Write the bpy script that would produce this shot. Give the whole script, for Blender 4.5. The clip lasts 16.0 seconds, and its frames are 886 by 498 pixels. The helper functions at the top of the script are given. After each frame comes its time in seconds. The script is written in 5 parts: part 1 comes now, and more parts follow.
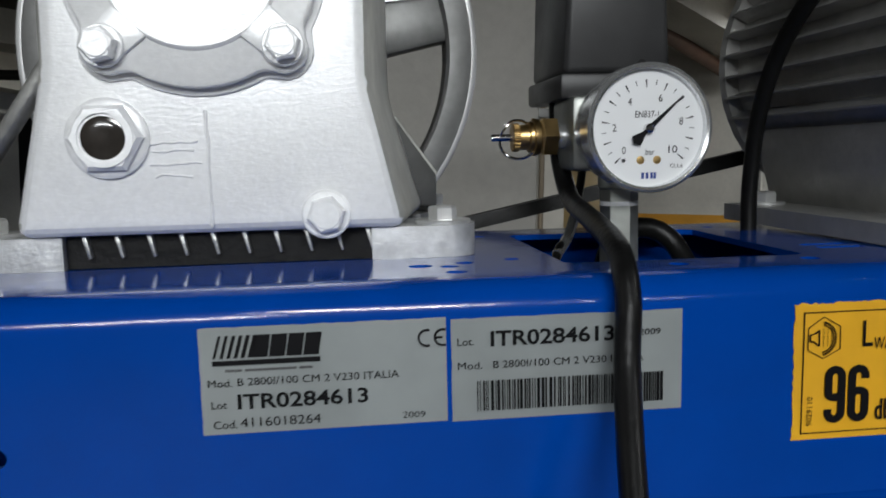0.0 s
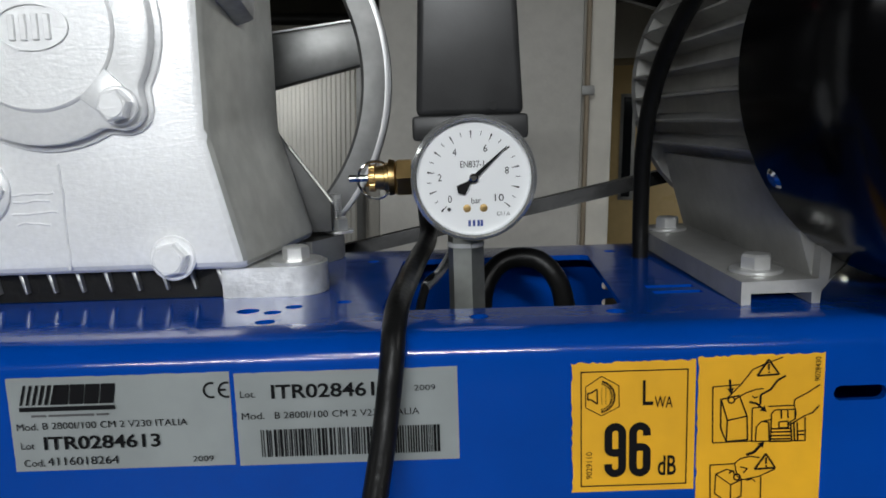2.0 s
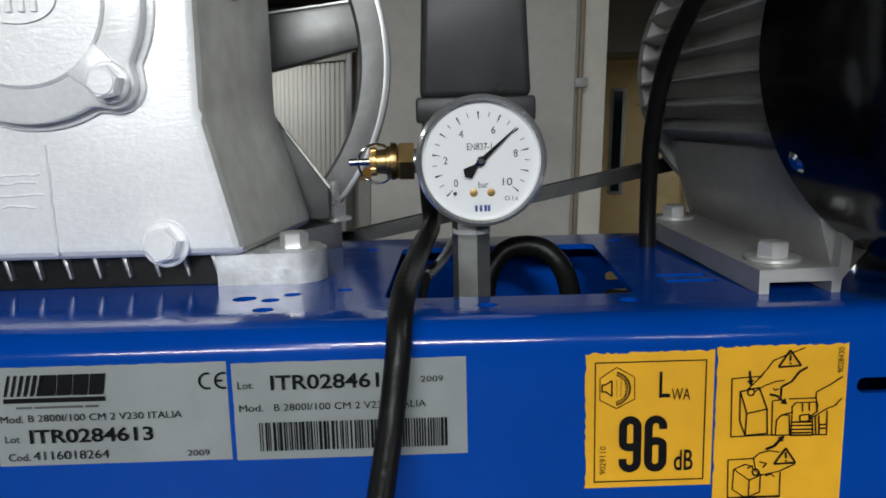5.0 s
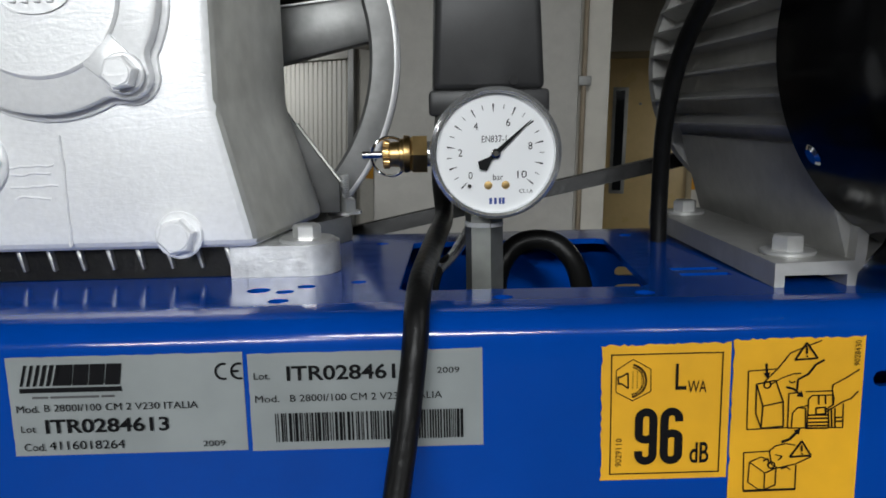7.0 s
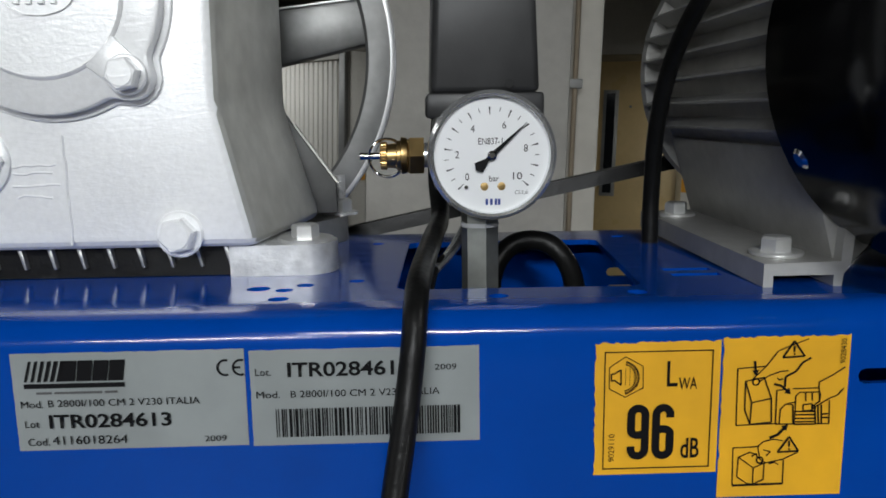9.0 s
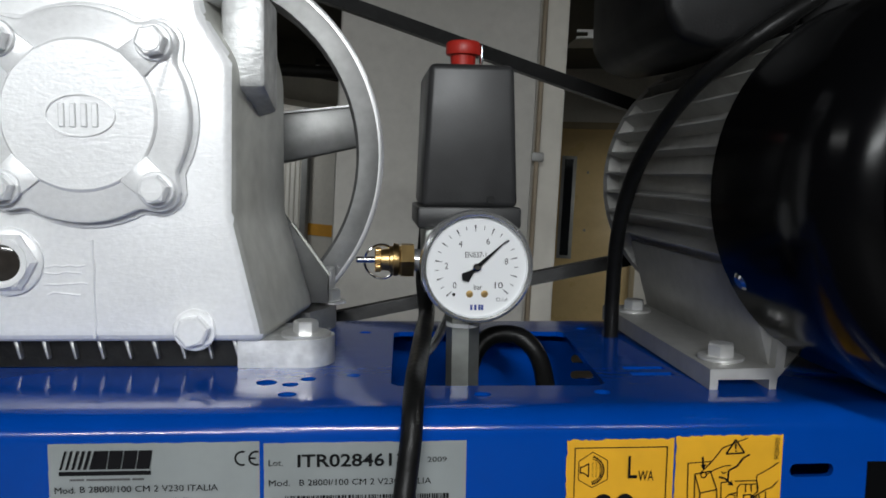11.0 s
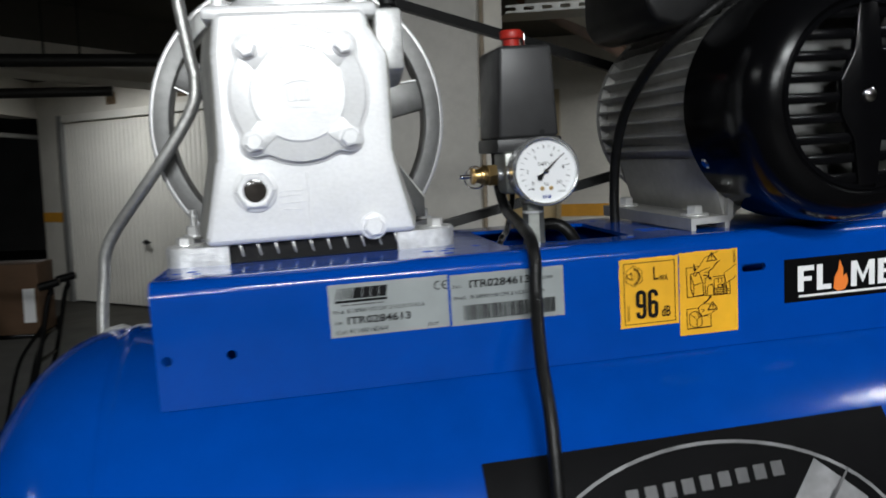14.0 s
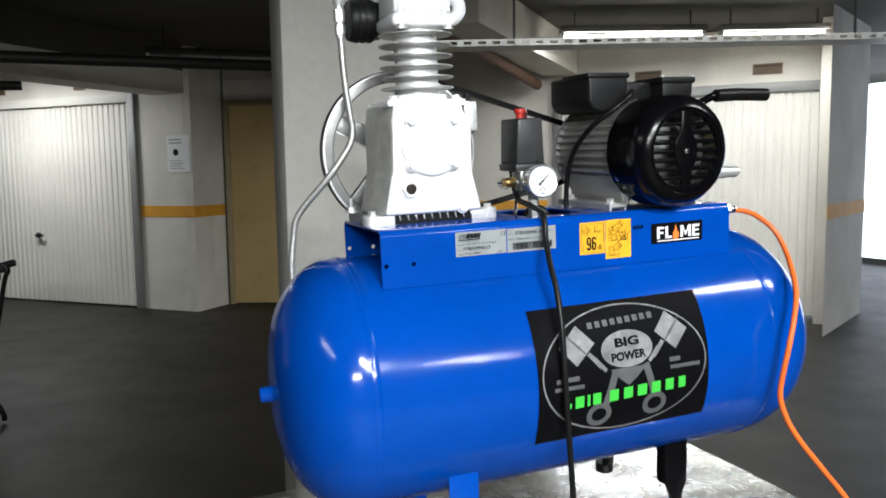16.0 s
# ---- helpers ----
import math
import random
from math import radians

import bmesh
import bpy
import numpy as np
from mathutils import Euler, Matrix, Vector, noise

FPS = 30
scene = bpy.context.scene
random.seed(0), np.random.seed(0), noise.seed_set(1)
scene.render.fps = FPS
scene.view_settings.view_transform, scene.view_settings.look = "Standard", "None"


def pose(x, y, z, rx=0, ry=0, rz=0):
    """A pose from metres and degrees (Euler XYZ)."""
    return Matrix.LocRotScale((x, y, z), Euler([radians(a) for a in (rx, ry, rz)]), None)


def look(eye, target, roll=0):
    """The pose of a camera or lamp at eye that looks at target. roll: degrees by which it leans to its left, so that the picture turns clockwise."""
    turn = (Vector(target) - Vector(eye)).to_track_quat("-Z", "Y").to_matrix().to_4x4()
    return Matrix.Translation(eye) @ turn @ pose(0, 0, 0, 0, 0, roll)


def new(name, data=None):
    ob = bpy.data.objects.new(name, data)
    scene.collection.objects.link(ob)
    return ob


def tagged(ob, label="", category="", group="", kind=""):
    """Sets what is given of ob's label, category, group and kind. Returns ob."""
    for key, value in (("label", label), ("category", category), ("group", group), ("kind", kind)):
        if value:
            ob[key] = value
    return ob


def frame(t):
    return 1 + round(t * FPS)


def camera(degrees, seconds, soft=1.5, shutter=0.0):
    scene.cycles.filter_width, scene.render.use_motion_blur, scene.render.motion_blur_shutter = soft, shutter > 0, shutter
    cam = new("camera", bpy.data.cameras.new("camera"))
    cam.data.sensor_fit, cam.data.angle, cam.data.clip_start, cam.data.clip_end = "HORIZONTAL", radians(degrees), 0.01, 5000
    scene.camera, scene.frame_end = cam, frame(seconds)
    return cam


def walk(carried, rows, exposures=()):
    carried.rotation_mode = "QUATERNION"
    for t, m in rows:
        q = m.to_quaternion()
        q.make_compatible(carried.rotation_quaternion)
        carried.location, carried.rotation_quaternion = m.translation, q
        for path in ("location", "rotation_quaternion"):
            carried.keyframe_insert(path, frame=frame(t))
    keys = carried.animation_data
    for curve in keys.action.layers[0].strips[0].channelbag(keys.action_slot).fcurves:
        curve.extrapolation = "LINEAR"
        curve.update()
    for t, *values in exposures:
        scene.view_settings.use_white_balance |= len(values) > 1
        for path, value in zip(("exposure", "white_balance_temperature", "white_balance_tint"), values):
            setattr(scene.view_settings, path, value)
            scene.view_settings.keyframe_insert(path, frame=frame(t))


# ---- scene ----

# The machine stands a little out of level on its table: its own axes in the world.
BASE = pose(0, 0, 1.24, 0, -2.3, 0) @ pose(0, 0, 0, 1.8, 0, 0) @ pose(0, 0, -0.966)
cam = camera(59.6, 16.0, soft=1.7, shutter=0.4)
PATH = [
    (0, (0.169, -0.261, 1.097), (0.397, 1.711, 0.853), -1.3),
    (0.5, (0.19, -0.247, 1.109), (0.419, 1.721, 0.836), -1.0),
    (1, (0.232, -0.264, 1.126), (0.335, 1.708, 0.809), -2.2),
    (1.5, (0.281, -0.289, 1.134), (0.312, 1.687, 0.823), -1.8),
    (2, (0.28, -0.279, 1.131), (0.288, 1.694, 0.804), -1.8),
    (2.5, (0.278, -0.271, 1.128), (0.312, 1.702, 0.799), -1.5),
    (3, (0.275, -0.268, 1.126), (0.302, 1.702, 0.786), -1.4),
    (3.5, (0.276, -0.268, 1.126), (0.313, 1.704, 0.791), -1.5),
    (4, (0.276, -0.266, 1.127), (0.313, 1.703, 0.783), -1.5),
    (6.5, (0.267, -0.266, 1.123), (0.303, 1.704, 0.782), -1.2),
    (7, (0.267, -0.266, 1.123), (0.302, 1.703, 0.777), -1.2),
    (7.5, (0.266, -0.268, 1.123), (0.301, 1.702, 0.78), -1.2),
    (8, (0.265, -0.27, 1.125), (0.306, 1.7, 0.781), -1.3),
    (10.5, (0.259, -0.29, 1.121), (0.387, 1.681, 0.805), 1.0),
    (11, (0.247, -0.313, 1.152), (0.417, 1.67, 0.954), 0.9),
    (11.5, (0.247, -0.321, 1.153), (0.322, 1.666, 0.944), -1.8),
    (12, (0.235, -0.329, 1.139), (0.382, 1.653, 0.916), -2.3),
    (12.5, (0.233, -0.331, 1.123), (0.366, 1.648, 0.865), -2.7),
    (13, (0.236, -0.378, 1.125), (0.316, 1.608, 0.905), -2.3),
    (13.5, (0.239, -0.474, 1.126), (0.221, 1.511, 0.88), -1.5),
    (14, (0.099, -0.527, 1.129), (0.465, 1.422, 0.871), -3.6),
    (14.5, (-0.023, -0.659, 1.157), (0.483, 1.265, 0.948), -1.8),
    (15, (-0.097, -0.862, 1.161), (0.433, 1.052, 0.927), -3.2),
    (15.5, (-0.165, -0.986, 1.18), (0.419, 0.909, 0.922), -4.2),
    (16, (-0.297, -1.072, 1.181), (0.384, 0.787, 0.899), -2.3),
]
EXPOSURES = [(0.0, -0.88), (1.0, -0.95), (2.0, -0.78), (6.5, -0.72), (8.0, -0.72), (10.5, -0.82), (11.0, -0.75), (12.5, -0.98), (13.5, -0.82), (14.0, -0.5), (15.0, 0.06), (16.0, 0.42)]
walk(cam, [(t, BASE @ look(eye, target, roll)) for t, eye, target, roll in PATH], EXPOSURES)

# ---- world and lamps ----
world = bpy.data.worlds.new("world")
scene.world = world
world.use_nodes = True
world.node_tree.nodes["Background"].inputs[0].default_value = (0.55, 0.62, 0.75, 1)
world.node_tree.nodes["Background"].inputs[1].default_value = 0.012


def tube_lamp(place, turn, length, width, watts, colour=(0.94, 0.98, 1.0)):
    """The light of a fluorescent fitting, shining down."""
    data = bpy.data.lights.new("tube_light", "AREA")
    data.shape, data.size, data.size_y, data.energy, data.color = "RECTANGLE", length, width, watts, colour
    ob = new("tube_light", data)
    ob.matrix_world = pose(*place, 0, 0, turn)
    return ob


# ---- materials ----
def material(name, colour, rough=0.5, metal=0.0, grain=0.0, grain_scale=60.0, stain=0.0, stain_scale=4.0, bump=0.0,
             bump_scale=200.0, coat=0.0, spec=0.5, uneven=1.0, drag=0.0):
    """A surface with fine grain, broad stains and relief, in object coordinates (metres)."""
    m = bpy.data.materials.new(name)
    m.use_nodes = True
    n, l = m.node_tree.nodes, m.node_tree.links
    p = n["Principled BSDF"]
    p.inputs["Roughness"].default_value, p.inputs["Metallic"].default_value = rough, metal
    p.inputs["Coat Weight"].default_value = coat
    p.inputs["Coat Roughness"].default_value = 0.08
    p.inputs["Specular IOR Level"].default_value = spec
    p.inputs["Base Color"].default_value = (*colour, 1)
    co = n.new("ShaderNodeTexCoord").outputs["Object"]

    def noise_at(scale, detail=4.0):
        t = n.new("ShaderNodeTexNoise")
        t.inputs["Scale"].default_value, t.inputs["Detail"].default_value = scale, detail
        l.new(co, t.inputs["Vector"])
        return t.outputs["Fac"]

    if grain or stain:
        last = None
        for amount, scale in ((grain, grain_scale), (stain, stain_scale)):
            if not amount:
                continue
            r = n.new("ShaderNodeMapRange")
            r.inputs["From Min"].default_value, r.inputs["From Max"].default_value = 0.3, 0.7
            r.inputs["To Min"].default_value, r.inputs["To Max"].default_value = 1 - amount, 1 + amount * 0.5
            l.new(noise_at(scale), r.inputs["Value"])
            if last is None:
                last = r.outputs["Result"]
            else:
                k = n.new("ShaderNodeMath")
                k.operation = "MULTIPLY"
                l.new(last, k.inputs[0]), l.new(r.outputs["Result"], k.inputs[1])
                last = k.outputs[0]
        mix = n.new("ShaderNodeVectorMath")
        mix.operation = "SCALE"
        mix.inputs[0].default_value = colour
        l.new(last, mix.inputs["Scale"]), l.new(mix.outputs[0], p.inputs["Base Color"])
        rr = n.new("ShaderNodeMapRange")
        rr.inputs["To Min"].default_value, rr.inputs["To Max"].default_value = max(0.02, rough - 0.08 * uneven), min(1, rough + 0.12 * uneven)
        l.new(noise_at(stain_scale * 3), rr.inputs["Value"]), l.new(rr.outputs["Result"], p.inputs["Roughness"])
    if bump:
        b = n.new("ShaderNodeBump")
        b.inputs["Strength"].default_value, b.inputs["Distance"].default_value = bump, 0.002
        l.new(noise_at(bump_scale), b.inputs["Height"]), l.new(b.outputs["Normal"], p.inputs["Normal"])
        if drag:  # brush marks and runs, long along x
            mp = n.new("ShaderNodeMapping")
            mp.inputs["Scale"].default_value = (80, 80, 260)
            t = n.new("ShaderNodeTexNoise")
            t.inputs["Scale"].default_value, t.inputs["Detail"].default_value, t.inputs["Distortion"].default_value = 1.0, 6.0, 2.5
            l.new(co, mp.inputs["Vector"]), l.new(mp.outputs["Vector"], t.inputs["Vector"])
            c = n.new("ShaderNodeBump")
            c.inputs["Strength"].default_value, c.inputs["Distance"].default_value = drag, 0.002
            l.new(t.outputs["Fac"], c.inputs["Height"]), l.new(c.outputs["Normal"], b.inputs["Normal"])
    return m


def glowing(name, colour, strength):
    m = bpy.data.materials.new(name)
    m.use_nodes = True
    p = m.node_tree.nodes["Principled BSDF"]
    p.inputs["Base Color"].default_value = (*colour, 1)
    p.inputs["Emission Color"].default_value = (*colour, 1)
    p.inputs["Emission Strength"].default_value = strength
    return m


BLUE = material("blue_enamel", (0.0001, 0.051, 0.325), 0.125, 0, 0.05, 40, 0.10, 5, 0.09, 60, spec=0.34, uneven=0.4)
SILVER = material("silver_paint", (0.95, 0.953, 0.96), 0.32, 0.2, 0.05, 350, 0.08, 14, 0.05, 560, uneven=0.6, drag=0.08)
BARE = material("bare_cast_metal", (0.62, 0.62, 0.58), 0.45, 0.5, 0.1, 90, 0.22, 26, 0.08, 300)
SWITCH = material("grey_black_plastic", (0.031, 0.031, 0.032), 0.36, 0, 0.12, 60, 0.35, 24, 0.03, 900, spec=0.4)
WORN = material("worn_silver_paint", (0.74, 0.745, 0.74), 0.40, 0.55, 0.15, 160, 0.40, 45, 0.14, 350, drag=0.1)
ALU = material("cast_aluminium", (0.60, 0.60, 0.58), 0.42, 0.85, 0.12, 180, 0.15, 9, 0.25, 300)
FIN = material("motor_aluminium", (0.50, 0.495, 0.475), 0.42, 0.45, 0.1, 120, 0.15, 10, 0.15, 300)
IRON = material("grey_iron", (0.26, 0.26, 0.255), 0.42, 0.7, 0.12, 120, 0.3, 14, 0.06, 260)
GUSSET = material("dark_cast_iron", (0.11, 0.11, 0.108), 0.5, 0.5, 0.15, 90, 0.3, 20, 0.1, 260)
BEZEL = material("polished_bezel_steel", (0.78, 0.79, 0.80), 0.18, 0.85, 0.04, 200, 0.06, 30)
RIM = material("machined_rim", (0.85, 0.85, 0.85), 0.38, 0.6)
STEEL = material("zinc_steel", (0.78, 0.78, 0.77), 0.32, 0.65, 0.06, 200, 0.1, 30)
CHROME = material("bright_steel", (0.72, 0.72, 0.73), 0.14, 1.0)
STEM = material("dull_steel", (0.30, 0.31, 0.29), 0.38, 0.8, 0.12, 150, 0.2, 20)
BRASS = material("brass", (0.56, 0.38, 0.16), 0.30, 1.0, 0.1, 150, 0.15, 40)
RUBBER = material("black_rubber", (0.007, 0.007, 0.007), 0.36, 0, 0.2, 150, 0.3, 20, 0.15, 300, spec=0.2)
BLACK = material("black_plastic", (0.007, 0.007, 0.0075), 0.42, 0, 0.15, 200, 0.2, 15, 0.06, 900, spec=0.22)
GLOSS = material("black_gloss_paint", (0.0025, 0.0025, 0.003), 0.16, 0, 0.1, 100, 0.2, 10, spec=0.17)
RED = material("red_plastic", (0.42, 0.02, 0.012), 0.4, 0, 0.05, 100)
ORANGE = material("orange_hose", (0.75, 0.14, 0.02), 0.42, 0, 0.05, 80, 0.1, 9)
FACE = material("dial_white", (0.80, 0.81, 0.82), 0.5)
INK = material("black_ink", (0.004, 0.004, 0.005), 0.55, spec=0.15)
LABEL = material("silver_label", (0.30, 0.325, 0.325), 0.42, 0.25, 0.04, 60, 0.12, 25)
YELLOW = material("yellow_label", (0.78, 0.40, 0.012), 0.5, 0, 0.05, 80, 0.1, 30)
POSTER = material("black_vinyl", (0.003, 0.003, 0.0035), 0.5, 0, 0.1, 60, 0.25, 14, spec=0.05)
PRINT = material("silver_print", (0.20, 0.20, 0.205), 0.4, 0, 0.25, 70, 0.4, 28)
PRINT_DARK = material("grey_print", (0.085, 0.085, 0.088), 0.4, 0, 0.15, 60, 0.25, 25)
GREEN = material("green_print", (0.045, 0.46, 0.05), 0.45)
WHITE = material("white_print", (0.78, 0.78, 0.78), 0.45)
FLAME = material("flame_print", (0.80, 0.20, 0.03), 0.45)
NAVY = material("navy_print", (0.02, 0.05, 0.25), 0.5)
PLASTER = material("white_plaster", (0.71, 0.68, 0.61), 0.85, 0, 0.05, 30, 0.20, 1.3, 0.3, 120)
CONCRETE = material("painted_concrete", (0.57, 0.552, 0.51), 0.8, 0, 0.06, 40, 0.14, 2.0, 0.3, 100)
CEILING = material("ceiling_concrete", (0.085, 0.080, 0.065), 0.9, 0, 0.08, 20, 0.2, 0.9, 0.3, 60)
FLOOR = material("worn_concrete_floor", (0.029, 0.0265, 0.0215), 0.55, 0, 0.2, 14, 0.5, 1.1, 0.2, 60, spec=0.25)
DOOR = material("ribbed_door_paint", (0.78, 0.755, 0.69), 0.55, 0, 0.03, 30, 0.08, 1.5)
CREAM = material("cream_door_paint", (0.72, 0.53, 0.25), 0.28, 0, 0.04, 20, 0.1, 1.6)
BEIGE = material("beige_frame_paint", (0.42, 0.34, 0.21), 0.6, 0, 0.05, 20, 0.12, 2)
GREY = material("grey_metal_frame", (0.30, 0.30, 0.29), 0.5, 0.3, 0.08, 30, 0.15, 3)
STRIPE = material("ochre_stripe_paint", (0.72, 0.34, 0.03), 0.7, 0, 0.06, 20, 0.15, 3)
DARKGLASS = material("dark_window_glass", (0.01, 0.012, 0.014), 0.08)
OIL = material("dark_oil_glass", (0.035, 0.030, 0.026), 0.12, 0, 0.3, 90, 0.4, 60)
DUSK = material("dark_closing_wall", (0.10, 0.095, 0.085), 0.9, 0, 0.08, 20, 0.2, 0.9)
CONDUIT = material("beige_conduit", (0.30, 0.24, 0.17), 0.6, 0, 0.1, 30, 0.2, 5)
PIPE = material("dark_pipe_paint", (0.035, 0.034, 0.03), 0.5, 0.2, 0.15, 30, 0.2, 5)
BROWN = material("brown_pipe_paint", (0.13, 0.062, 0.035), 0.6, 0, 0.15, 30, 0.2, 5)
TRAY = material("galvanised_tray", (0.42, 0.42, 0.40), 0.45, 0.6, 0.1, 40, 0.15, 8)
SHEET = material("galvanised_table_top", (0.52, 0.52, 0.50), 0.24, 0.9, 0.15, 45, 0.35, 9, 0.25, 40)
VENT = material("brown_vent_paint", (0.20, 0.135, 0.075), 0.6, 0, 0.08, 60, 0.15, 5)
PAPER = material("white_paper", (0.82, 0.82, 0.82), 0.7)
CARD = material("brown_cardboard", (0.11, 0.06, 0.03), 0.8, 0, 0.08, 60, 0.15, 5)
TUBE = glowing("lit_tube", (1.0, 0.97, 0.92), 14.0)
DAY = glowing("daylight_opening", (0.78, 0.86, 1.0), 2.4)


# ---- mesh makers ----
def box(x0, x1, y0, y1, z0, z1, bevel=0.0, segs=2, bm=None):
    own = bmesh.new()
    bmesh.ops.create_cube(own, size=1)
    for v in own.verts:
        v.co = (x0 + (v.co.x + 0.5) * (x1 - x0), y0 + (v.co.y + 0.5) * (y1 - y0), z0 + (v.co.z + 0.5) * (z1 - z0))
    if bevel:
        bmesh.ops.bevel(own, geom=own.edges[:], offset=bevel, segments=segs, affect="EDGES", profile=0.5)
    return merge(bm, own)


def merge(bm, own):
    if bm is None:
        return own
    me = bpy.data.meshes.new("tmp")
    own.to_mesh(me)
    bm.from_mesh(me)
    own.free()
    bpy.data.meshes.remove(me)
    return bm


def moved(bm, m):
    bmesh.ops.transform(bm, matrix=m, verts=bm.verts)
    return bm


def axes(p0, p1):
    d = (Vector(p1) - Vector(p0)).normalized()
    a = d.orthogonal().normalized() if abs(d.z) > 0.9 else d.cross(Vector((0, 0, 1))).normalized()
    return d, a, d.cross(a).normalized()


def lathe(p0, p1, profile, segs=32, bm=None, close=True, turn=0.0):
    """A body of revolution about p0-p1; profile: (metres along from p0, radius)."""
    own = bmesh.new()
    d, a, b = axes(p0, p1)
    rings = []
    for s, r in profile:
        c = Vector(p0) + d * s
        rings.append([own.verts.new(c + (a * math.cos(k) + b * math.sin(k)) * r) for k in (turn + 2 * math.pi * i / segs for i in range(segs))])
    for r0, r1 in zip(rings, rings[1:]):
        for i in range(segs):
            own.faces.new((r0[i], r0[(i + 1) % segs], r1[(i + 1) % segs], r1[i]))
    if close:
        own.faces.new(rings[0][::-1]), own.faces.new(rings[-1])
    bmesh.ops.recalc_face_normals(own, faces=own.faces)
    return merge(bm, own)


def rod(p0, p1, r, segs=20, bevel=0.0, bm=None, turn=0.0):
    length = (Vector(p1) - Vector(p0)).length
    prof = [(0, r), (length, r)] if not bevel else [(0, r - bevel), (bevel, r), (length - bevel, r), (length, r - bevel)]
    return lathe(p0, p1, prof, segs, bm, True, turn)


def smooth_path(points, n=8):
    pts = [Vector(p) for p in points]
    pts = [pts[0] * 2 - pts[1]] + pts + [pts[-1] * 2 - pts[-2]]
    out = []
    for i in range(1, len(pts) - 2):
        p0, p1, p2, p3 = pts[i - 1:i + 3]
        for k in range(n):
            t = k / n
            out.append(0.5 * (2 * p1 + (p2 - p0) * t + (2 * p0 - 5 * p1 + 4 * p2 - p3) * t * t + (3 * p1 - p0 - 3 * p2 + p3) * t ** 3))
    return out + [pts[-2]]


def sweep(points, r, segs=10, n=8, bm=None, smooth=True, flat=1.0):
    """A tube along a path."""
    own = bmesh.new()
    pts = smooth_path(points, n) if smooth else [Vector(p) for p in points]
    rings, a = [], None
    for i, p in enumerate(pts):
        d = (pts[min(i + 1, len(pts) - 1)] - pts[max(i - 1, 0)]).normalized()
        a = d.orthogonal().normalized() if a is None else (a - d * a.dot(d)).normalized()
        b = d.cross(a)
        rings.append([own.verts.new(p + (a * math.cos(k) + b * math.sin(k) * flat) * r) for k in (2 * math.pi * j / segs for j in range(segs))])
    for r0, r1 in zip(rings, rings[1:]):
        for j in range(segs):
            own.faces.new((r0[j], r0[(j + 1) % segs], r1[(j + 1) % segs], r1[j]))
    own.faces.new(rings[0][::-1]), own.faces.new(rings[-1])
    bmesh.ops.recalc_face_normals(own, faces=own.faces)
    return merge(bm, own)


def slab(poly, y0, y1, bevel=0.0, back=None, segs=2, bm=None):
    """A polygon in x, z drawn out from y0 to y1, to the outline back if one is given."""
    own = bmesh.new()
    f = [own.verts.new((x, y0, z)) for x, z in poly]
    g = [own.verts.new((x, y1, z)) for x, z in (back or poly)]
    own.faces.new(f), own.faces.new(g[::-1])
    for i in range(len(f)):
        j = (i + 1) % len(f)
        own.faces.new((f[i], g[i], g[j], f[j]))
    bmesh.ops.recalc_face_normals(own, faces=own.faces)
    if bevel:
        bmesh.ops.bevel(own, geom=own.edges[:], offset=bevel, segments=segs, affect="EDGES", profile=0.5)
    return merge(bm, own)


def plate(poly, z0, z1, bm=None):
    """A polygon in x, y drawn up from z0 to z1."""
    own = slab(poly, z0, z1)
    for v in own.verts:
        v.co = (v.co.x, v.co.z, v.co.y)
    bmesh.ops.recalc_face_normals(own, faces=own.faces)
    return merge(bm, own)


def mesh_of(name, bm, mat, angle=35):
    me = bpy.data.meshes.new(name)
    bmesh.ops.recalc_face_normals(bm, faces=bm.faces)
    bm.to_mesh(me)
    bm.free()
    me.materials.append(mat)
    me.polygons.foreach_set("use_smooth", [True] * len(me.polygons))
    me.set_sharp_from_angle(angle=radians(angle))
    return me


def part(name, bm, mat, parent, label="", angle=35):
    ob = new(name, mesh_of(name, bm, mat, angle))
    ob.parent = parent
    if parent.type == "EMPTY":
        ob.matrix_parent_inverse = Matrix.Translation(-Vector(parent["base"]))
    return tagged(ob, label)


def thing(name, base, label, category, group="", m=None):
    """An Empty at the thing's base; its parts keep the coordinates in which base is given."""
    ob = new(name)
    ob["base"] = base
    ob.matrix_world = (m or Matrix()) @ Matrix.Translation(base)
    ob.empty_display_size = 0.1
    return tagged(ob, label, category, group)


def single(name, bm, mat, label, category, group="", m=None, kind="", angle=35):
    ob = new(name, mesh_of(name, bm, mat, angle))
    if m:
        ob.matrix_world = m
    return tagged(ob, label, category, group, kind)


def structure(name, bm, mat, label="", m=None):
    return single(name, bm, mat, label or name.replace("_", " "), name.split("_")[0], "", m, "structure")


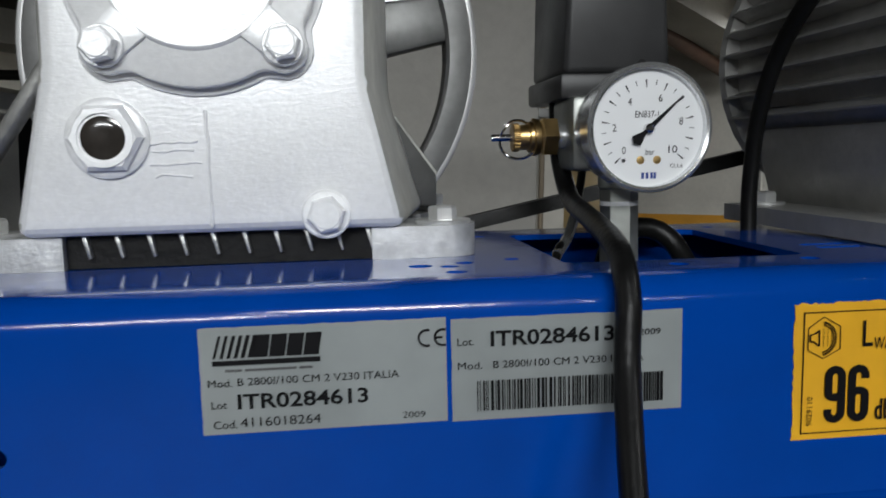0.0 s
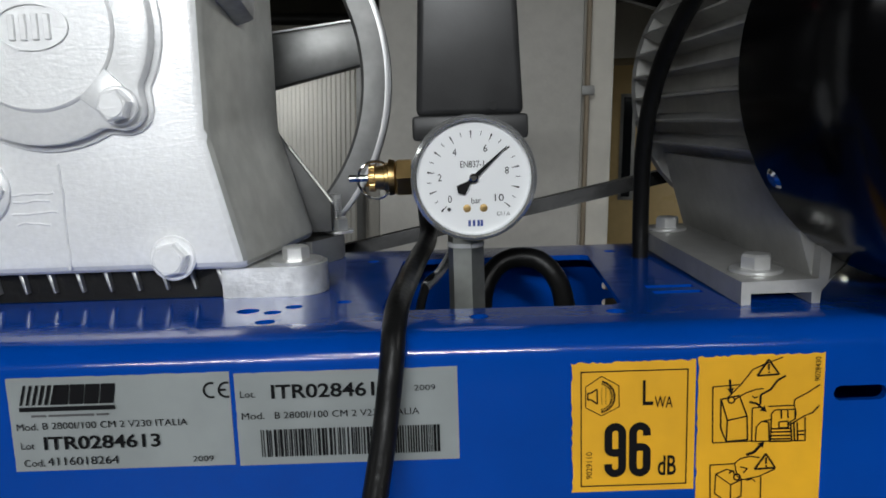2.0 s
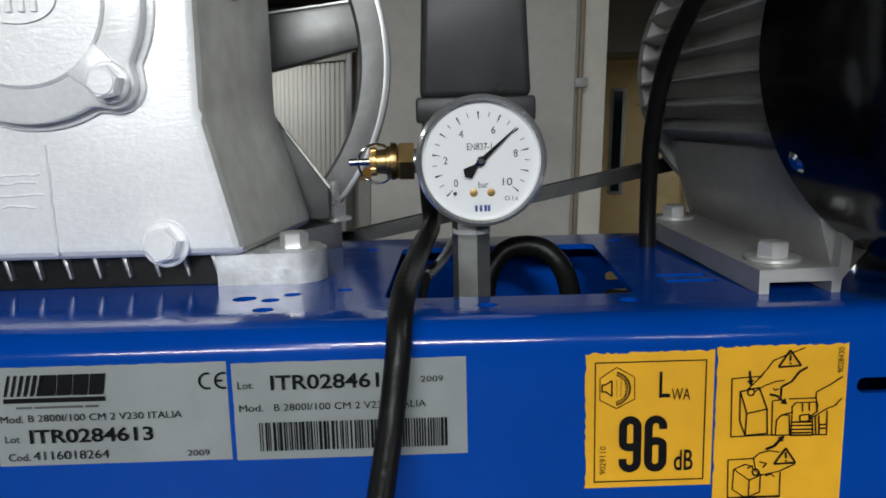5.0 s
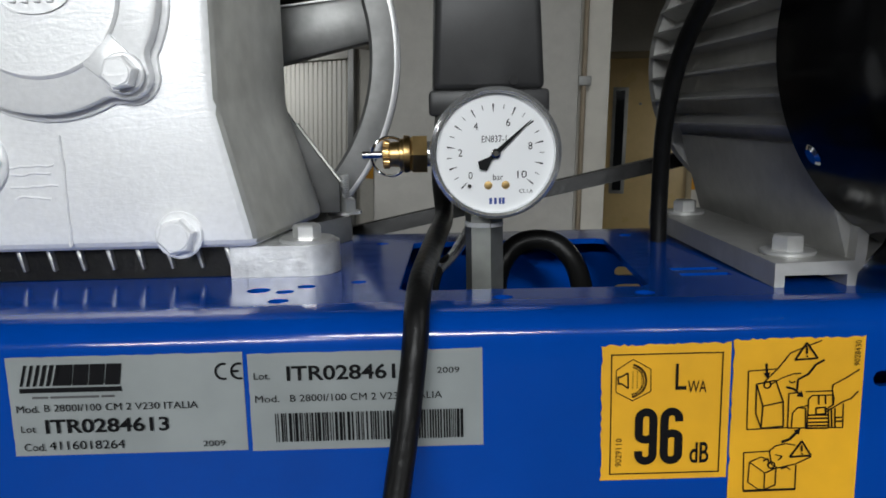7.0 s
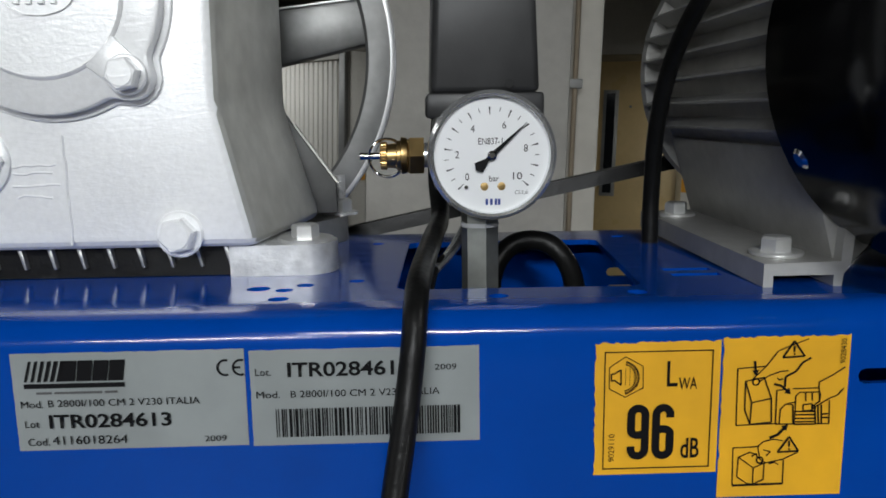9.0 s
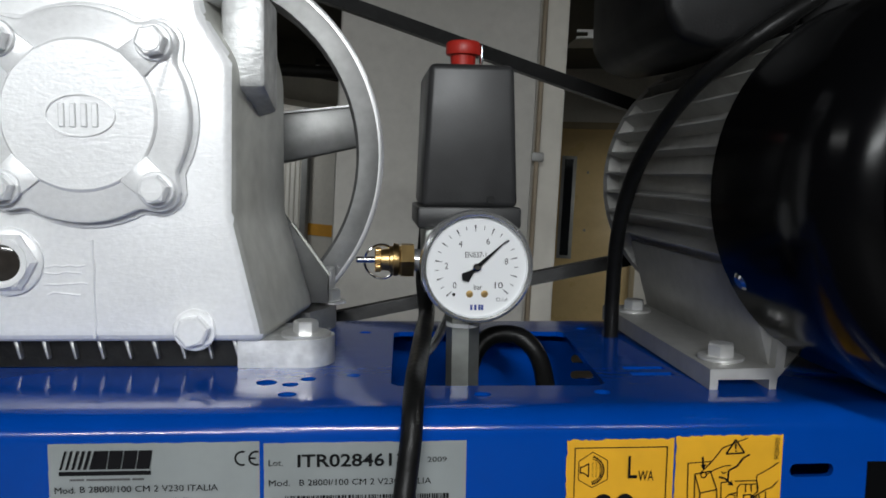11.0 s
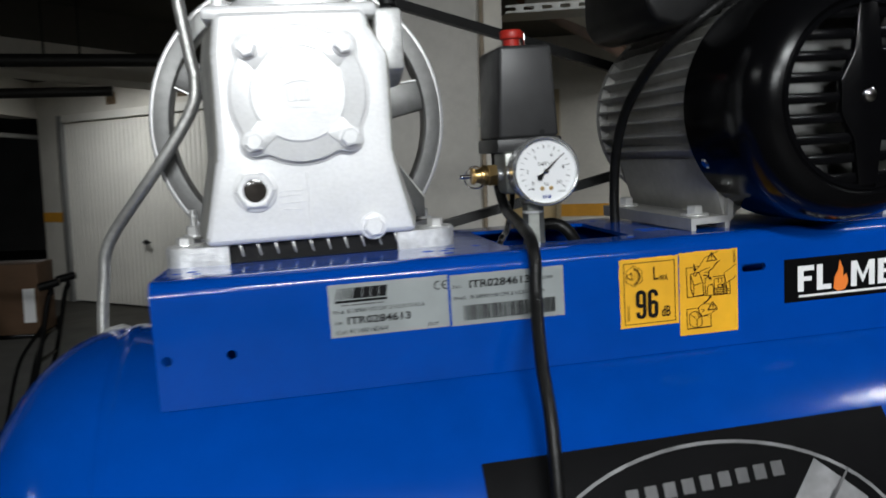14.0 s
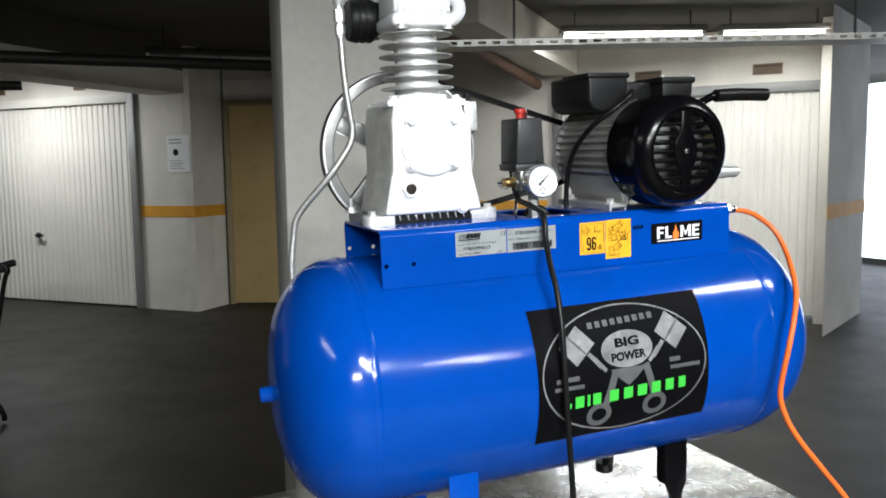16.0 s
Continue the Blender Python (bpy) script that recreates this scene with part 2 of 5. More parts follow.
def lettering(text, x, z, height, mat, parent, y=-0.0012, width=None, turn=0.0, bold=0.0, name="lettering", align="LEFT"):
    """Printed characters on a face that looks towards -y; x, z: the start of the base line, height: of the capitals."""
    cu = bpy.data.curves.new("tmp", "FONT")
    cu.body, cu.size, cu.extrude, cu.offset, cu.align_x = text, height / 0.69, 0.0, bold * height, align
    cu.resolution_u = 3
    tmp = bpy.data.objects.new("tmp", cu)
    scene.collection.objects.link(tmp)
    bpy.context.view_layer.update()
    me = bpy.data.meshes.new_from_object(tmp.evaluated_get(bpy.context.evaluated_depsgraph_get()))
    bpy.data.objects.remove(tmp)
    xs = [v.co.x for v in me.vertices]
    k = width / (max(xs) - min(xs)) if width else 1.0
    me.transform(pose(x, y, z, 90, 0, 0) @ pose(0, 0, 0, 0, 0, turn) @ Matrix.Diagonal((k, 1, 1, 1)))
    me.materials.clear()
    me.materials.append(mat)
    me.name = name
    ob = new(name, me)
    ob.parent = parent
    if parent.type == "EMPTY":
        ob.matrix_parent_inverse = Matrix.Translation(-Vector(parent["base"]))
    return ob


def hexagon(p0, p1, r, bm=None, turn=0.0):
    length = (Vector(p1) - Vector(p0)).length
    return lathe(p0, p1, [(0, r), (length - 0.15 * r, r), (length, r * 0.87)], 6, bm, True, turn)


def bolt_up(x, y, z, r, h, washer, parent, mat=None, name="bolt"):
    bm = rod((x, y, z), (x, y, z + 0.0018), washer, 24, 0.0004)
    hexagon((x, y, z + 0.0018), (x, y, z + 0.0018 + h), r, bm, 0.3)
    return part(name, bm, mat or STEEL, parent, "zinc-plated hexagon bolt with washer")


def bolt_front(x, y, z, r, h, flange, parent, mat, name="bolt"):
    """A bolt head that looks towards -y, standing on the face y."""
    bm = lathe((x, y, z), (x, y - 1, z), [(0, flange), (0.001, flange), (0.0016, flange * 0.93)], 24)
    hexagon((x, y - 0.0016, z), (x, y - 0.0016 - h, z), r, bm, 0.2)
    rod((x, y - 0.0016 - h, z), (x, y - 0.0022 - h, z), r * 0.74, 16, 0.0003, bm)
    return part(name, bm, mat, parent)


# ---- the compressor ----
TOP = 1.0525  # top of the carrying channel at its front
SLOPE = -0.018


def top_at(y):
    return TOP + SLOPE * y


comp = thing("air_compressor", (0.31, 0.114, 0.49), "blue horizontal air compressor with silver piston pump on a metal table", "compressor", m=BASE)
TY, TZ, TR = 0.114, 0.803, 0.1975  # tank axis and radius

# tank: cylinder with two domed heads and weld seams
prof = []
X0, X1, DOME, DOME_R = -0.045, 0.664, 0.111, 0.142
for i in range(15):
    a = math.pi / 2 * i / 14
    prof.append((X0 - DOME * math.cos(a), 0.0005 + (TR - 0.0005) * math.sin(a) ** 0.8))
prof += [(X0 + 0.003, TR), (X0 + 0.0042, TR), (X0 + 0.006, TR + 0.0012), (X0 + 0.012, TR + 0.0012), (X0 + 0.0138, TR), (X0 + 0.015, TR), (X0 + 0.04, TR)]
prof += [(X1 - 0.04, TR), (X1 - 0.015, TR), (X1 - 0.0138, TR), (X1 - 0.012, TR + 0.0012), (X1 - 0.006, TR + 0.0012), (X1 - 0.0042, TR), (X1 - 0.003, TR)]
for i in range(14, -1, -1):
    a = math.pi / 2 * i / 14
    prof.append((X1 + DOME_R * math.cos(a), 0.0005 + (TR - 0.0005) * math.sin(a) ** 0.8))
tank = part("tank", lathe((0, TY, TZ), (1, TY, TZ), prof, 96), BLUE, comp, "glossy blue welded steel tank", 50)
part("port", lathe((X0 - DOME + 0.004, TY, TZ - 0.004), (X0 - DOME - 1, TY, TZ - 0.004), [(0, 0.016), (0.006, 0.0125), (0.02, 0.0115), (0.022, 0.0105), (0.022, 0.007), (0.012, 0.007)], 24), BLUE, tank)
part("weld_fitting", lathe((-0.055, 0.145, TZ + 0.187), (-0.075, 0.15, TZ + 0.30), [(0, 0.012), (0.006, 0.012), (0.009, 0.008)], 20), STEEL, tank)
# feet
for x in (0.10, 0.515):
    for y in (-0.036 if x < 0.3 else 0.005, 0.223):
        if x < 0.3:
            bm = slab([(x - 0.024, 0.69), (x + 0.024, 0.69), (x + 0.024, 0.512), (x - 0.024, 0.512)], y - 0.004, y, 0.001)
            box(x - 0.024, x + 0.024, y - 0.034, y - 0.004, 0.512, 0.516, 0.001, 1, bm)
        else:
            half = [(0.024, 0.660), (0.022, 0.565), (0.013, 0.545), (0.013, 0.512)]
            bm = slab([(x + u, z) for u, z in half] + [(x - u, z) for u, z in half[::-1]], y - 0.004, y, 0.001)
            box(x - 0.024, x - 0.020, y, y + 0.02, 0.566, 0.65, 0.001, 1, bm)
            box(x + 0.020, x + 0.024, y, y + 0.02, 0.566, 0.65, 0.001, 1, bm)
        leg = part("foot", bm, BLUE if x < 0.3 else GLOSS, comp)
        part("rubber_pad", rod((x, y + 0.012, 0.494), (x, y + 0.012, 0.513), 0.018, 20, 0.002), RUBBER, leg)

# carrying channel: rounded U section with an opening in its top
def channel():
    t, r, n = 0.003, 0.011, 6
    yb = 0.228
    outer = [(0.0, 0.966)]
    for i in range(n + 1):
        a = math.pi / 2 * i / n
        outer.append((r - r * math.cos(a), top_at(0) - r + r * math.sin(a)))
    for i in range(n + 1):
        a = math.pi / 2 * i / n
        outer.append((yb - r + r * math.sin(a), top_at(yb) - r + r * math.cos(a)))
    outer.append((yb, 0.966))
    inner = [(yb - t, 0.966)]
    for i in range(n + 1):
        a = math.pi / 2 * i / n
        inner.append((yb - r + (r - t) * math.cos(a), top_at(yb) - r + (r - t) * math.sin(a)))
    for i in range(n + 1):
        a = math.pi / 2 * i / n
        inner.append((r - (r - t) * math.sin(a), top_at(0) - r + (r - t) * math.cos(a)))
    inner.append((t, 0.966))
    own = bmesh.new()
    ring = outer + inner
    f = [own.verts.new((0.0, y, z)) for y, z in ring]
    g = [own.verts.new((0.622, y, z)) for y, z in ring]
    m = len(ring)
    for i in range(m):
        j = (i + 1) % m
        own.faces.new((f[i], f[j], g[j], g[i]))
    k = len(outer)
    for i in range(k - 1):
        own.faces.new((f[i], f[m - 1 - i], f[m - 2 - i], f[i + 1]))
        own.faces.new((g[i], g[i + 1], g[m - 2 - i], g[m - 1 - i]))
    bmesh.ops.recalc_face_normals(own, faces=own.faces)
    return own


chan = part("carrying_channel", channel(), BLUE, comp, "blue bent sheet steel channel", 40)


def cut(ob, bms):
    """Holes through a part."""
    cutter = bmesh.new()
    for b in bms:
        merge(cutter, b)
    bmesh.ops.recalc_face_normals(cutter, faces=cutter.faces)
    me = bpy.data.meshes.new("tmp")
    cutter.to_mesh(me)
    cutter.free()
    tool = bpy.data.objects.new("tmp", me)
    scene.collection.objects.link(tool)
    tool.matrix_world = ob.matrix_world
    mod = ob.modifiers.new("cut", "BOOLEAN")
    mod.operation, mod.object, mod.solver = "DIFFERENCE", tool, "EXACT"
    bpy.context.view_layer.update()
    tool.matrix_world = ob.matrix_world
    bpy.context.view_layer.update()
    done = bpy.data.meshes.new_from_object(ob.evaluated_get(bpy.context.evaluated_depsgraph_get()))
    ob.modifiers.clear()
    ob.data = done
    bpy.data.objects.remove(tool)
    done.polygons.foreach_set("use_smooth", [True] * len(done.polygons))
    done.set_sharp_from_angle(angle=radians(40))


holes = [plate([(0.254, 0.046), (0.257, 0.042), (0.353, 0.040), (0.357, 0.044), (0.368, 0.174), (0.364, 0.178), (0.262, 0.178), (0.258, 0.174)], 1.03, 1.07)]
for x, y, r in ((0.1955, 0.050, 0.0050), (0.2070, 0.046, 0.0038), (0.2145, 0.056, 0.0038), (0.2075, 0.0285, 0.0042), (0.236, 0.063, 0.0034), (0.240, 0.176, 0.0036),
                (0.295, 0.026, 0.004), (0.351, 0.028, 0.004), (0.384, 0.188, 0.0036), (0.022, 0.050, 0.0044), (0.012, 0.044, 0.0036), (0.027, 0.036, 0.0036)):
    holes.append(rod((x, y, 1.03), (x, y, 1.07), r, 20))
for y in (0.062, 0.075):
    holes.append(plate([(0.376, y - 0.003), (0.398, y - 0.003), (0.398, y + 0.003), (0.376, y + 0.003)], 1.03, 1.07))
for x in (0.007, 0.049):
    holes.append(rod((x, -0.02, 1.000), (x, 0.02, 1.000), 0.0034, 16))
    holes.append(rod((x, 0.2, 1.000), (x, 0.25, 1.000), 0.0034, 16))
holes.append(box(0.4275, 0.4475, -0.02, 0.02, 1.0215, 1.0275, 0.0025))
for z in (1.0075, 1.0192):
    holes.append(box(0.387, 0.405, 0.2, 0.25, z - 0.0030, z + 0.0030, 0.0028))
cut(chan, holes)

# pump crankcase
front = [(0.031, 1.066), (0.192, 1.066), (0.1775, 1.128), (0.1785, 1.203), (0.1645, 1.224), (0.162, 1.238), (0.053, 1.238), (0.047, 1.203), (0.0455, 1.133)]
back = [(0.014, 1.066), (0.209, 1.066), (0.191, 1.128), (0.191, 1.205), (0.186, 1.226), (0.184, 1.238), (0.034, 1.238), (0.029, 1.205), (0.029, 1.133)]
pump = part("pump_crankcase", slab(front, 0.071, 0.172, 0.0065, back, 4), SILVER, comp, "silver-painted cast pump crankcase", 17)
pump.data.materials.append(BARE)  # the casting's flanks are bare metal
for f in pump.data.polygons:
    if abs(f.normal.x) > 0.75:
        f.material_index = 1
part("base_flange", box(0.040, 0.184, 0.100, 0.19, 1.0565, 1.068, 0.001), SILVER, pump)
part("top_flange", box(0.043, 0.172, 0.074, 0.178, 1.232, 1.2425, 0.003), SILVER, pump)
rng = random.Random(11)
seam = [(0.1105 + rng.uniform(-0.0005, 0.0005), 0.0707, 1.069 + 0.004 * i) for i in range(13)]
part("casting_seam", sweep(seam, 0.0008, 6, 3), SILVER, pump)
for z in (1.0905, 1.0955, 1.1005, 1.1040):  # scraped filler marks beside the sight glass
    x0, x1 = 0.084 + rng.uniform(0, 0.006), 0.108 - rng.uniform(0, 0.006)
    mark = [(x0 + (x1 - x0) * i / 6, 0.0710, z + rng.uniform(-0.0006, 0.0006)) for i in range(7)]
    part("casting_line", sweep(mark, 0.0006, 5, 2), SILVER, pump)
# stiffening web between the flank and the rear foot
web = [(0.187, 1.128), (0.1935, 1.118), (0.2165, 1.0855), (0.2165, 1.068), (0.187, 1.068)]
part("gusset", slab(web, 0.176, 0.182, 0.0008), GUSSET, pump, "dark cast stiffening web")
part("gusset_edge", sweep([(0.1935, 0.179, 1.1185), (0.205, 0.179, 1.1022), (0.2168, 0.179, 1.0855)], 0.0013, 8, 2), BARE, pump)
for i in range(10):
    x = 0.054 + i * 0.0133
    part("base_rib", slab([(x + 0.0030, 1.0560), (x + 0.0042, 1.0560), (x + 0.0024, 1.0662), (x + 0.0002, 1.0662)], 0.0800, 0.12, 0.0004), ALU, pump)
# Black block put in the gap for the shade under the crankcase.
part("base_shadow_block", box(0.046, 0.178, 0.0835, 0.18, 1.0514, 1.0655), RUBBER, pump, "dark block standing for the shade under the crankcase")
# feet of the pump
for sx in (1, -1):
    cx = 0.112 + sx * 0.094
    poly = [(0.112 + sx * 0.065, 0.079), (cx + sx * 0.006, 0.079)]
    poly += [(cx + sx * (0.006 + 0.013 * math.sin(k)), 0.094 - 0.015 * math.cos(k)) for k in (math.pi * i / 8 for i in range(1, 8))]
    poly += [(cx + sx * 0.006, 0.109), (cx - sx * 0.004, 0.125), (0.112 + sx * 0.065, 0.125)]
    foot = part("mounting_foot", plate(poly if sx > 0 else poly[::-1], 1.0512, 1.0655), WORN, pump)
    bolt_up(cx + sx * 0.004, 0.0925, 1.0655, 0.0066, 0.0062, 0.0130, foot)
    poly = [(0.112 + sx * 0.065, 0.165), (cx, 0.165), (cx + sx * 0.014, 0.19), (cx + sx * 0.014, 0.205), (cx + sx * 0.002, 0.216), (0.112 + sx * 0.065, 0.2)]
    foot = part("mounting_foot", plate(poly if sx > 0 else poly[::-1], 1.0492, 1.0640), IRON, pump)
    px, py = 0.112 + sx * 0.104, 0.203
    bm = rod((px, py, 1.064), (px, py, 1.0655), 0.0105, 20)
    hexagon((px, py, 1.0655), (px, py, 1.0735), 0.0072, bm)
    rod((px, py, 1.0735), (px, py, 1.088), 0.0032, 14, 0.0006, bm)
    for i in range(9):
        lathe((px, py, 1.0745 + i * 0.0014), (px, py, 2), [(0, 0.0032), (0.0004, 0.0036), (0.0008, 0.0032)], 14, bm, False)
    part("stud", bm, STEEL, foot, "threaded stud with nut")

# front cover
CX, CZ, CR = 0.109, 1.1755, 0.0508
def cover_outline(r, lug, lug_r, n=96):
    pts = []
    for i in range(n):
        a = 2 * math.pi * i / n
        off = min(abs(a - k) for k in (math.pi / 4, 3 * math.pi / 4, 5 * math.pi / 4, 7 * math.pi / 4))
        best = r
        if off < 0.5:
            disc = lug_r ** 2 - (lug * math.sin(off)) ** 2
            if disc > 0:
                best = max(r, lug * math.cos(off) + math.sqrt(disc))
        pts.append((CX + best * math.cos(a), CZ + best * math.sin(a)))
    return pts
cover = part("front_cover", slab(cover_outline(CR * 0.985, 0.0483, 0.0106), 0.0625, 0.0712, 0.0016), SILVER, pump, "", 30)
bm = slab(cover_outline(CR + 0.0022, 0.0486, 0.0124), 0.0690, 0.0716, 0.0008)
part("gasket_rim", bm, SILVER, pump)
part("cover_boss", lathe((CX, 0.063, CZ), (CX, 0, CZ), [(0, 0.0358), (0.0015, 0.0353), (0.0022, 0.0343)], 64), SILVER, cover)
for sx in (1, -1):
    for sz in (1, -1):
        bx, bz = CX + sx * 0.0348, CZ + sz * 0.0338
        d = Vector((sx, 0, sz)).normalized()
        e = Vector((d.z, 0, -d.x))
        a0, a1 = Vector((CX, 0, CZ)) + d * 0.034, Vector((bx, 0, bz))
        pts = [a0 + e * 0.0085, a1 + e * 0.0075, a1 - e * 0.0075, a0 - e * 0.0085]
        part("lug", slab([(p.x, p.z) for p in pts], 0.0605, 0.064, 0.0006), SILVER, cover)
        bolt_front(bx, 0.0605, bz, 0.0071, 0.0062, 0.0086, cover, SILVER)
bm = bmesh.new()
own = lathe((0, 0, 0), (0, -1, 0), [(0, 0.0160), (0.0008, 0.0160), (0.0008, 0.0148), (0, 0.0148)], 48, None, False)
moved(own, Matrix.Translation((CX + 0.001, 0.0605, CZ)) @ Matrix.Diagonal((1, 1, 0.62, 1)))
merge(bm, own)
for x in (-0.0085, -0.0035, 0.0015, 0.0065):
    box(CX + x, CX + x + 0.0028, 0.0597, 0.0612, CZ - 0.0055, CZ + 0.0055, 0.0004, 1, bm)
part("cast_emblem", bm, SILVER, cover, "raised oval cast emblem")
# sight glass and plug
SX, SZ = 0.0712, 1.1063
bm = lathe((SX, 0.0715, SZ), (SX, 0, SZ), [(0, 0.0165), (0.0025, 0.0165), (0.0035, 0.0150), (0.0035, 0.0)], 36)
hexagon((SX, 0.068, SZ), (SX, 0.0635, SZ), 0.0150, bm)
sight = part("sight_glass", bm, SILVER, pump)
bm = lathe((SX, 0.0640, SZ), (SX, 0, SZ), [(0, 0.0118), (0.0014, 0.0118), (0.0014, 0.0098), (0, 0.0098)], 32, None, False)
part("bezel", bm, SILVER, sight)
part("lens", lathe((SX, 0.0640, SZ), (SX, 0, SZ), [(0, 0.0098), (0.0006, 0.0085), (0.0009, 0.004), (0.001, 0.0002)], 32), OIL, sight, "dark oil sight glass")
bolt_front(0.1578, 0.0712, 1.0728, 0.0082, 0.0062, 0.0105, pump, SILVER, "drain_plug")
# breather boss on the side
bm = slab([(0.1705, 1.192), (0.1920, 1.192), (0.1920, 1.2385), (0.1705, 1.2385)], 0.079, 0.118, 0.003, [(0.1705, 1.176), (0.1930, 1.182), (0.1930, 1.2385), (0.1705, 1.2385)])
boss = part("breather_boss", bm, WORN, pump)
bm = hexagon((0.1845, 0.103, 1.2385), (0.1845, 0.103, 1.2435), 0.0078)
part("breather_cap", rod((0.1845, 0.103, 1.2435), (0.1845, 0.103, 1.2515), 0.0066, 18, 0.001, bm), BLACK, boss)
for x in (0.056, 0.160):
    bolt_up(x, 0.086, 1.2425, 0.0052, 0.005, 0.008, pump, SILVER)
# finned cylinder and head
KX, KY = 0.108, 0.124
bm = lathe((KX, KY, 1.2425), (KX, KY, 2), [(0, 0.047), (0.008, 0.046), (0.010, 0.034), (0.112, 0.034)], 48)
cylinder = part("cylinder", bm, SILVER, comp, "silver finned cast cylinder")
for i in range(6):
    z = 1.2585 + i * 0.0166
    part("cooling_fin", lathe((KX, KY, z), (KX, KY, 2), [(0, 0.033), (0.0014, 0.056), (0.0022, 0.0585), (0.0042, 0.0585), (0.005, 0.056), (0.0066, 0.033)], 48), ALU, cylinder)
head = part("cylinder_head", box(KX - 0.050, KX + 0.050, KY - 0.048, KY + 0.048, 1.353, 1.372, 0.006, 3), SILVER, comp, "silver cast cylinder head")
bm = box(KX - 0.046, KX + 0.046, KY - 0.044, KY + 0.044, 1.372, 1.43, 0.006, 3)
part("head_cover", bm, SILVER, head)
for i in range(9):
    x = KX - 0.040 + i * 0.010
    part("head_rib", box(x - 0.0012, x + 0.0012, KY - 0.050, KY + 0.05, 1.374, 1.432, 0.001, 1), SILVER, head)
for x in (KX - 0.038, KX + 0.038):
    bolt_up(x, KY - 0.047, 1.348, 0.006, 0.006, 0.009, head)
part("outlet_elbow", sweep([(KX + 0.045, KY, 1.405), (KX + 0.07, KY, 1.402), (KX + 0.078, KY + 0.004, 1.385), (KX + 0.068, KY + 0.01, 1.372), (KX + 0.044, KY + 0.01, 1.37)], 0.011, 14), SILVER, head)
bm = lathe((0.076, 0.205, 1.378), (0, 0.205, 1.378), [(0, 0.024), (0.004, 0.030), (0.012, 0.031), (0.016, 0.034), (0.050, 0.034), (0.056, 0.031), (0.058, 0.02)], 40)
filt = part("intake_filter", bm, BLACK, comp, "round black plastic intake filter", 30)
for i in range(3):
    s = 0.018 + i * 0.011
    part("filter_ring", lathe((0.076 - s, 0.205, 1.378), (0, 0.205, 1.378), [(0, 0.034), (0.001, 0.0355), (0.004, 0.0355), (0.005, 0.034)], 40, None, False), BLACK, filt)
part("filter_neck", rod((0.062, 0.20, 1.378), (0.085, 0.17, 1.378), 0.014, 20), ALU, filt)
# delivery pipe
PY = 0.214
pts = [(0.009, PY, 1.43), (0.009, PY, 1.375), (0.0115, PY, 1.29), (0.018, PY, 1.225), (0.0205, PY, 1.203), (0.014, PY, 1.176), (-0.02, PY + 0.006, 1.128), (-0.064, PY + 0.026, 1.076), (-0.079, PY + 0.032, 1.052), (-0.084, PY + 0.034, 1.025), (-0.090, PY + 0.034, 0.985), (-0.092, PY + 0.034, 0.93)]
pipe = part("delivery_pipe", sweep(pts, 0.0056, 12, 6), ALU, comp, "bent bare aluminium delivery pipe")
bm = hexagon((0.009, PY, 1.358), (0.009, PY, 1.374), 0.0088)
hexagon((0.009, PY, 1.378), (0.009, PY, 1.398), 0.0096, bm)
rod((0.009, PY, 1.35), (0.009, PY, 1.415), 0.0068, 16, 0.001, bm)
part("pipe_nut", bm, STEEL, pipe)
part("elbow", sweep([(0.009, PY, 1.405), (0.012, PY - 0.005, 1.42), (0.05, 0.19, 1.425), (0.075, 0.165, 1.42)], 0.0095, 12), STEEL, pipe)

# flywheel with spokes and the belt
FX, FY, FZ, FR = 0.112, 0.252, 1.162, 0.139
wheel = part("flywheel", lathe((FX, FY - 0.014, FZ), (FX, 1, FZ), [(0.002, FR - 0.019), (0.0, FR - 0.017), (0.0, FR - 0.004), (0.0015, FR), (0.007, FR), (0.012, FR - 0.007), (0.016, FR - 0.007), (0.021, FR), (0.0265, FR), (0.028, FR - 0.002), (0.028, FR - 0.017), (0.026, FR - 0.019), (0.002, FR - 0.019)], 96, None, False), IRON, comp, "grey cast flywheel with machined rim", 30)
part("rim_face", lathe((FX, FY - 0.0144, FZ), (FX, 1, FZ), [(0.0, FR - 0.0032), (0.0, FR - 0.0008), (0.0008, FR + 0.0002), (0.0062, FR + 0.0003), (0.0062, FR - 0.002)], 96, None, False), RIM, wheel, "bright machined rim", 60)
part("hub", lathe((FX, FY - 0.03, FZ), (FX, 1, FZ), [(0, 0.02), (0.003, 0.024), (0.045, 0.026)], 32), IRON, wheel)
for k in range(5):
    a = radians(10 + 72 * k)
    d, e = Vector((math.cos(a), 0, math.sin(a))), Vector((-math.sin(a), 0, math.cos(a)))
    c = Vector((FX, 0, FZ))
    p = [c + d * 0.018 - e * 0.02, c + d * (FR - 0.016) - e * 0.0145, c + d * (FR - 0.016) + e * 0.0145, c + d * 0.018 + e * 0.02]
    spoke = part("spoke", slab([(v.x, v.z) for v in p], FY - 0.010, FY + 0.006, 0.003), IRON, wheel)
    q = [c + d * 0.02 + e * 0.0195, c + d * (FR - 0.016) + e * 0.0140, c + d * (FR - 0.016) + e * 0.0152, c + d * 0.02 + e * 0.0207]
    part("machined_edge", slab([(v.x, v.z) for v in q], FY - 0.0106, FY - 0.004), RIM, spoke)
MX, MZ = 0.491, 1.147  # motor axis
PR, PZ = 0.0405, MZ - 0.005  # motor pulley
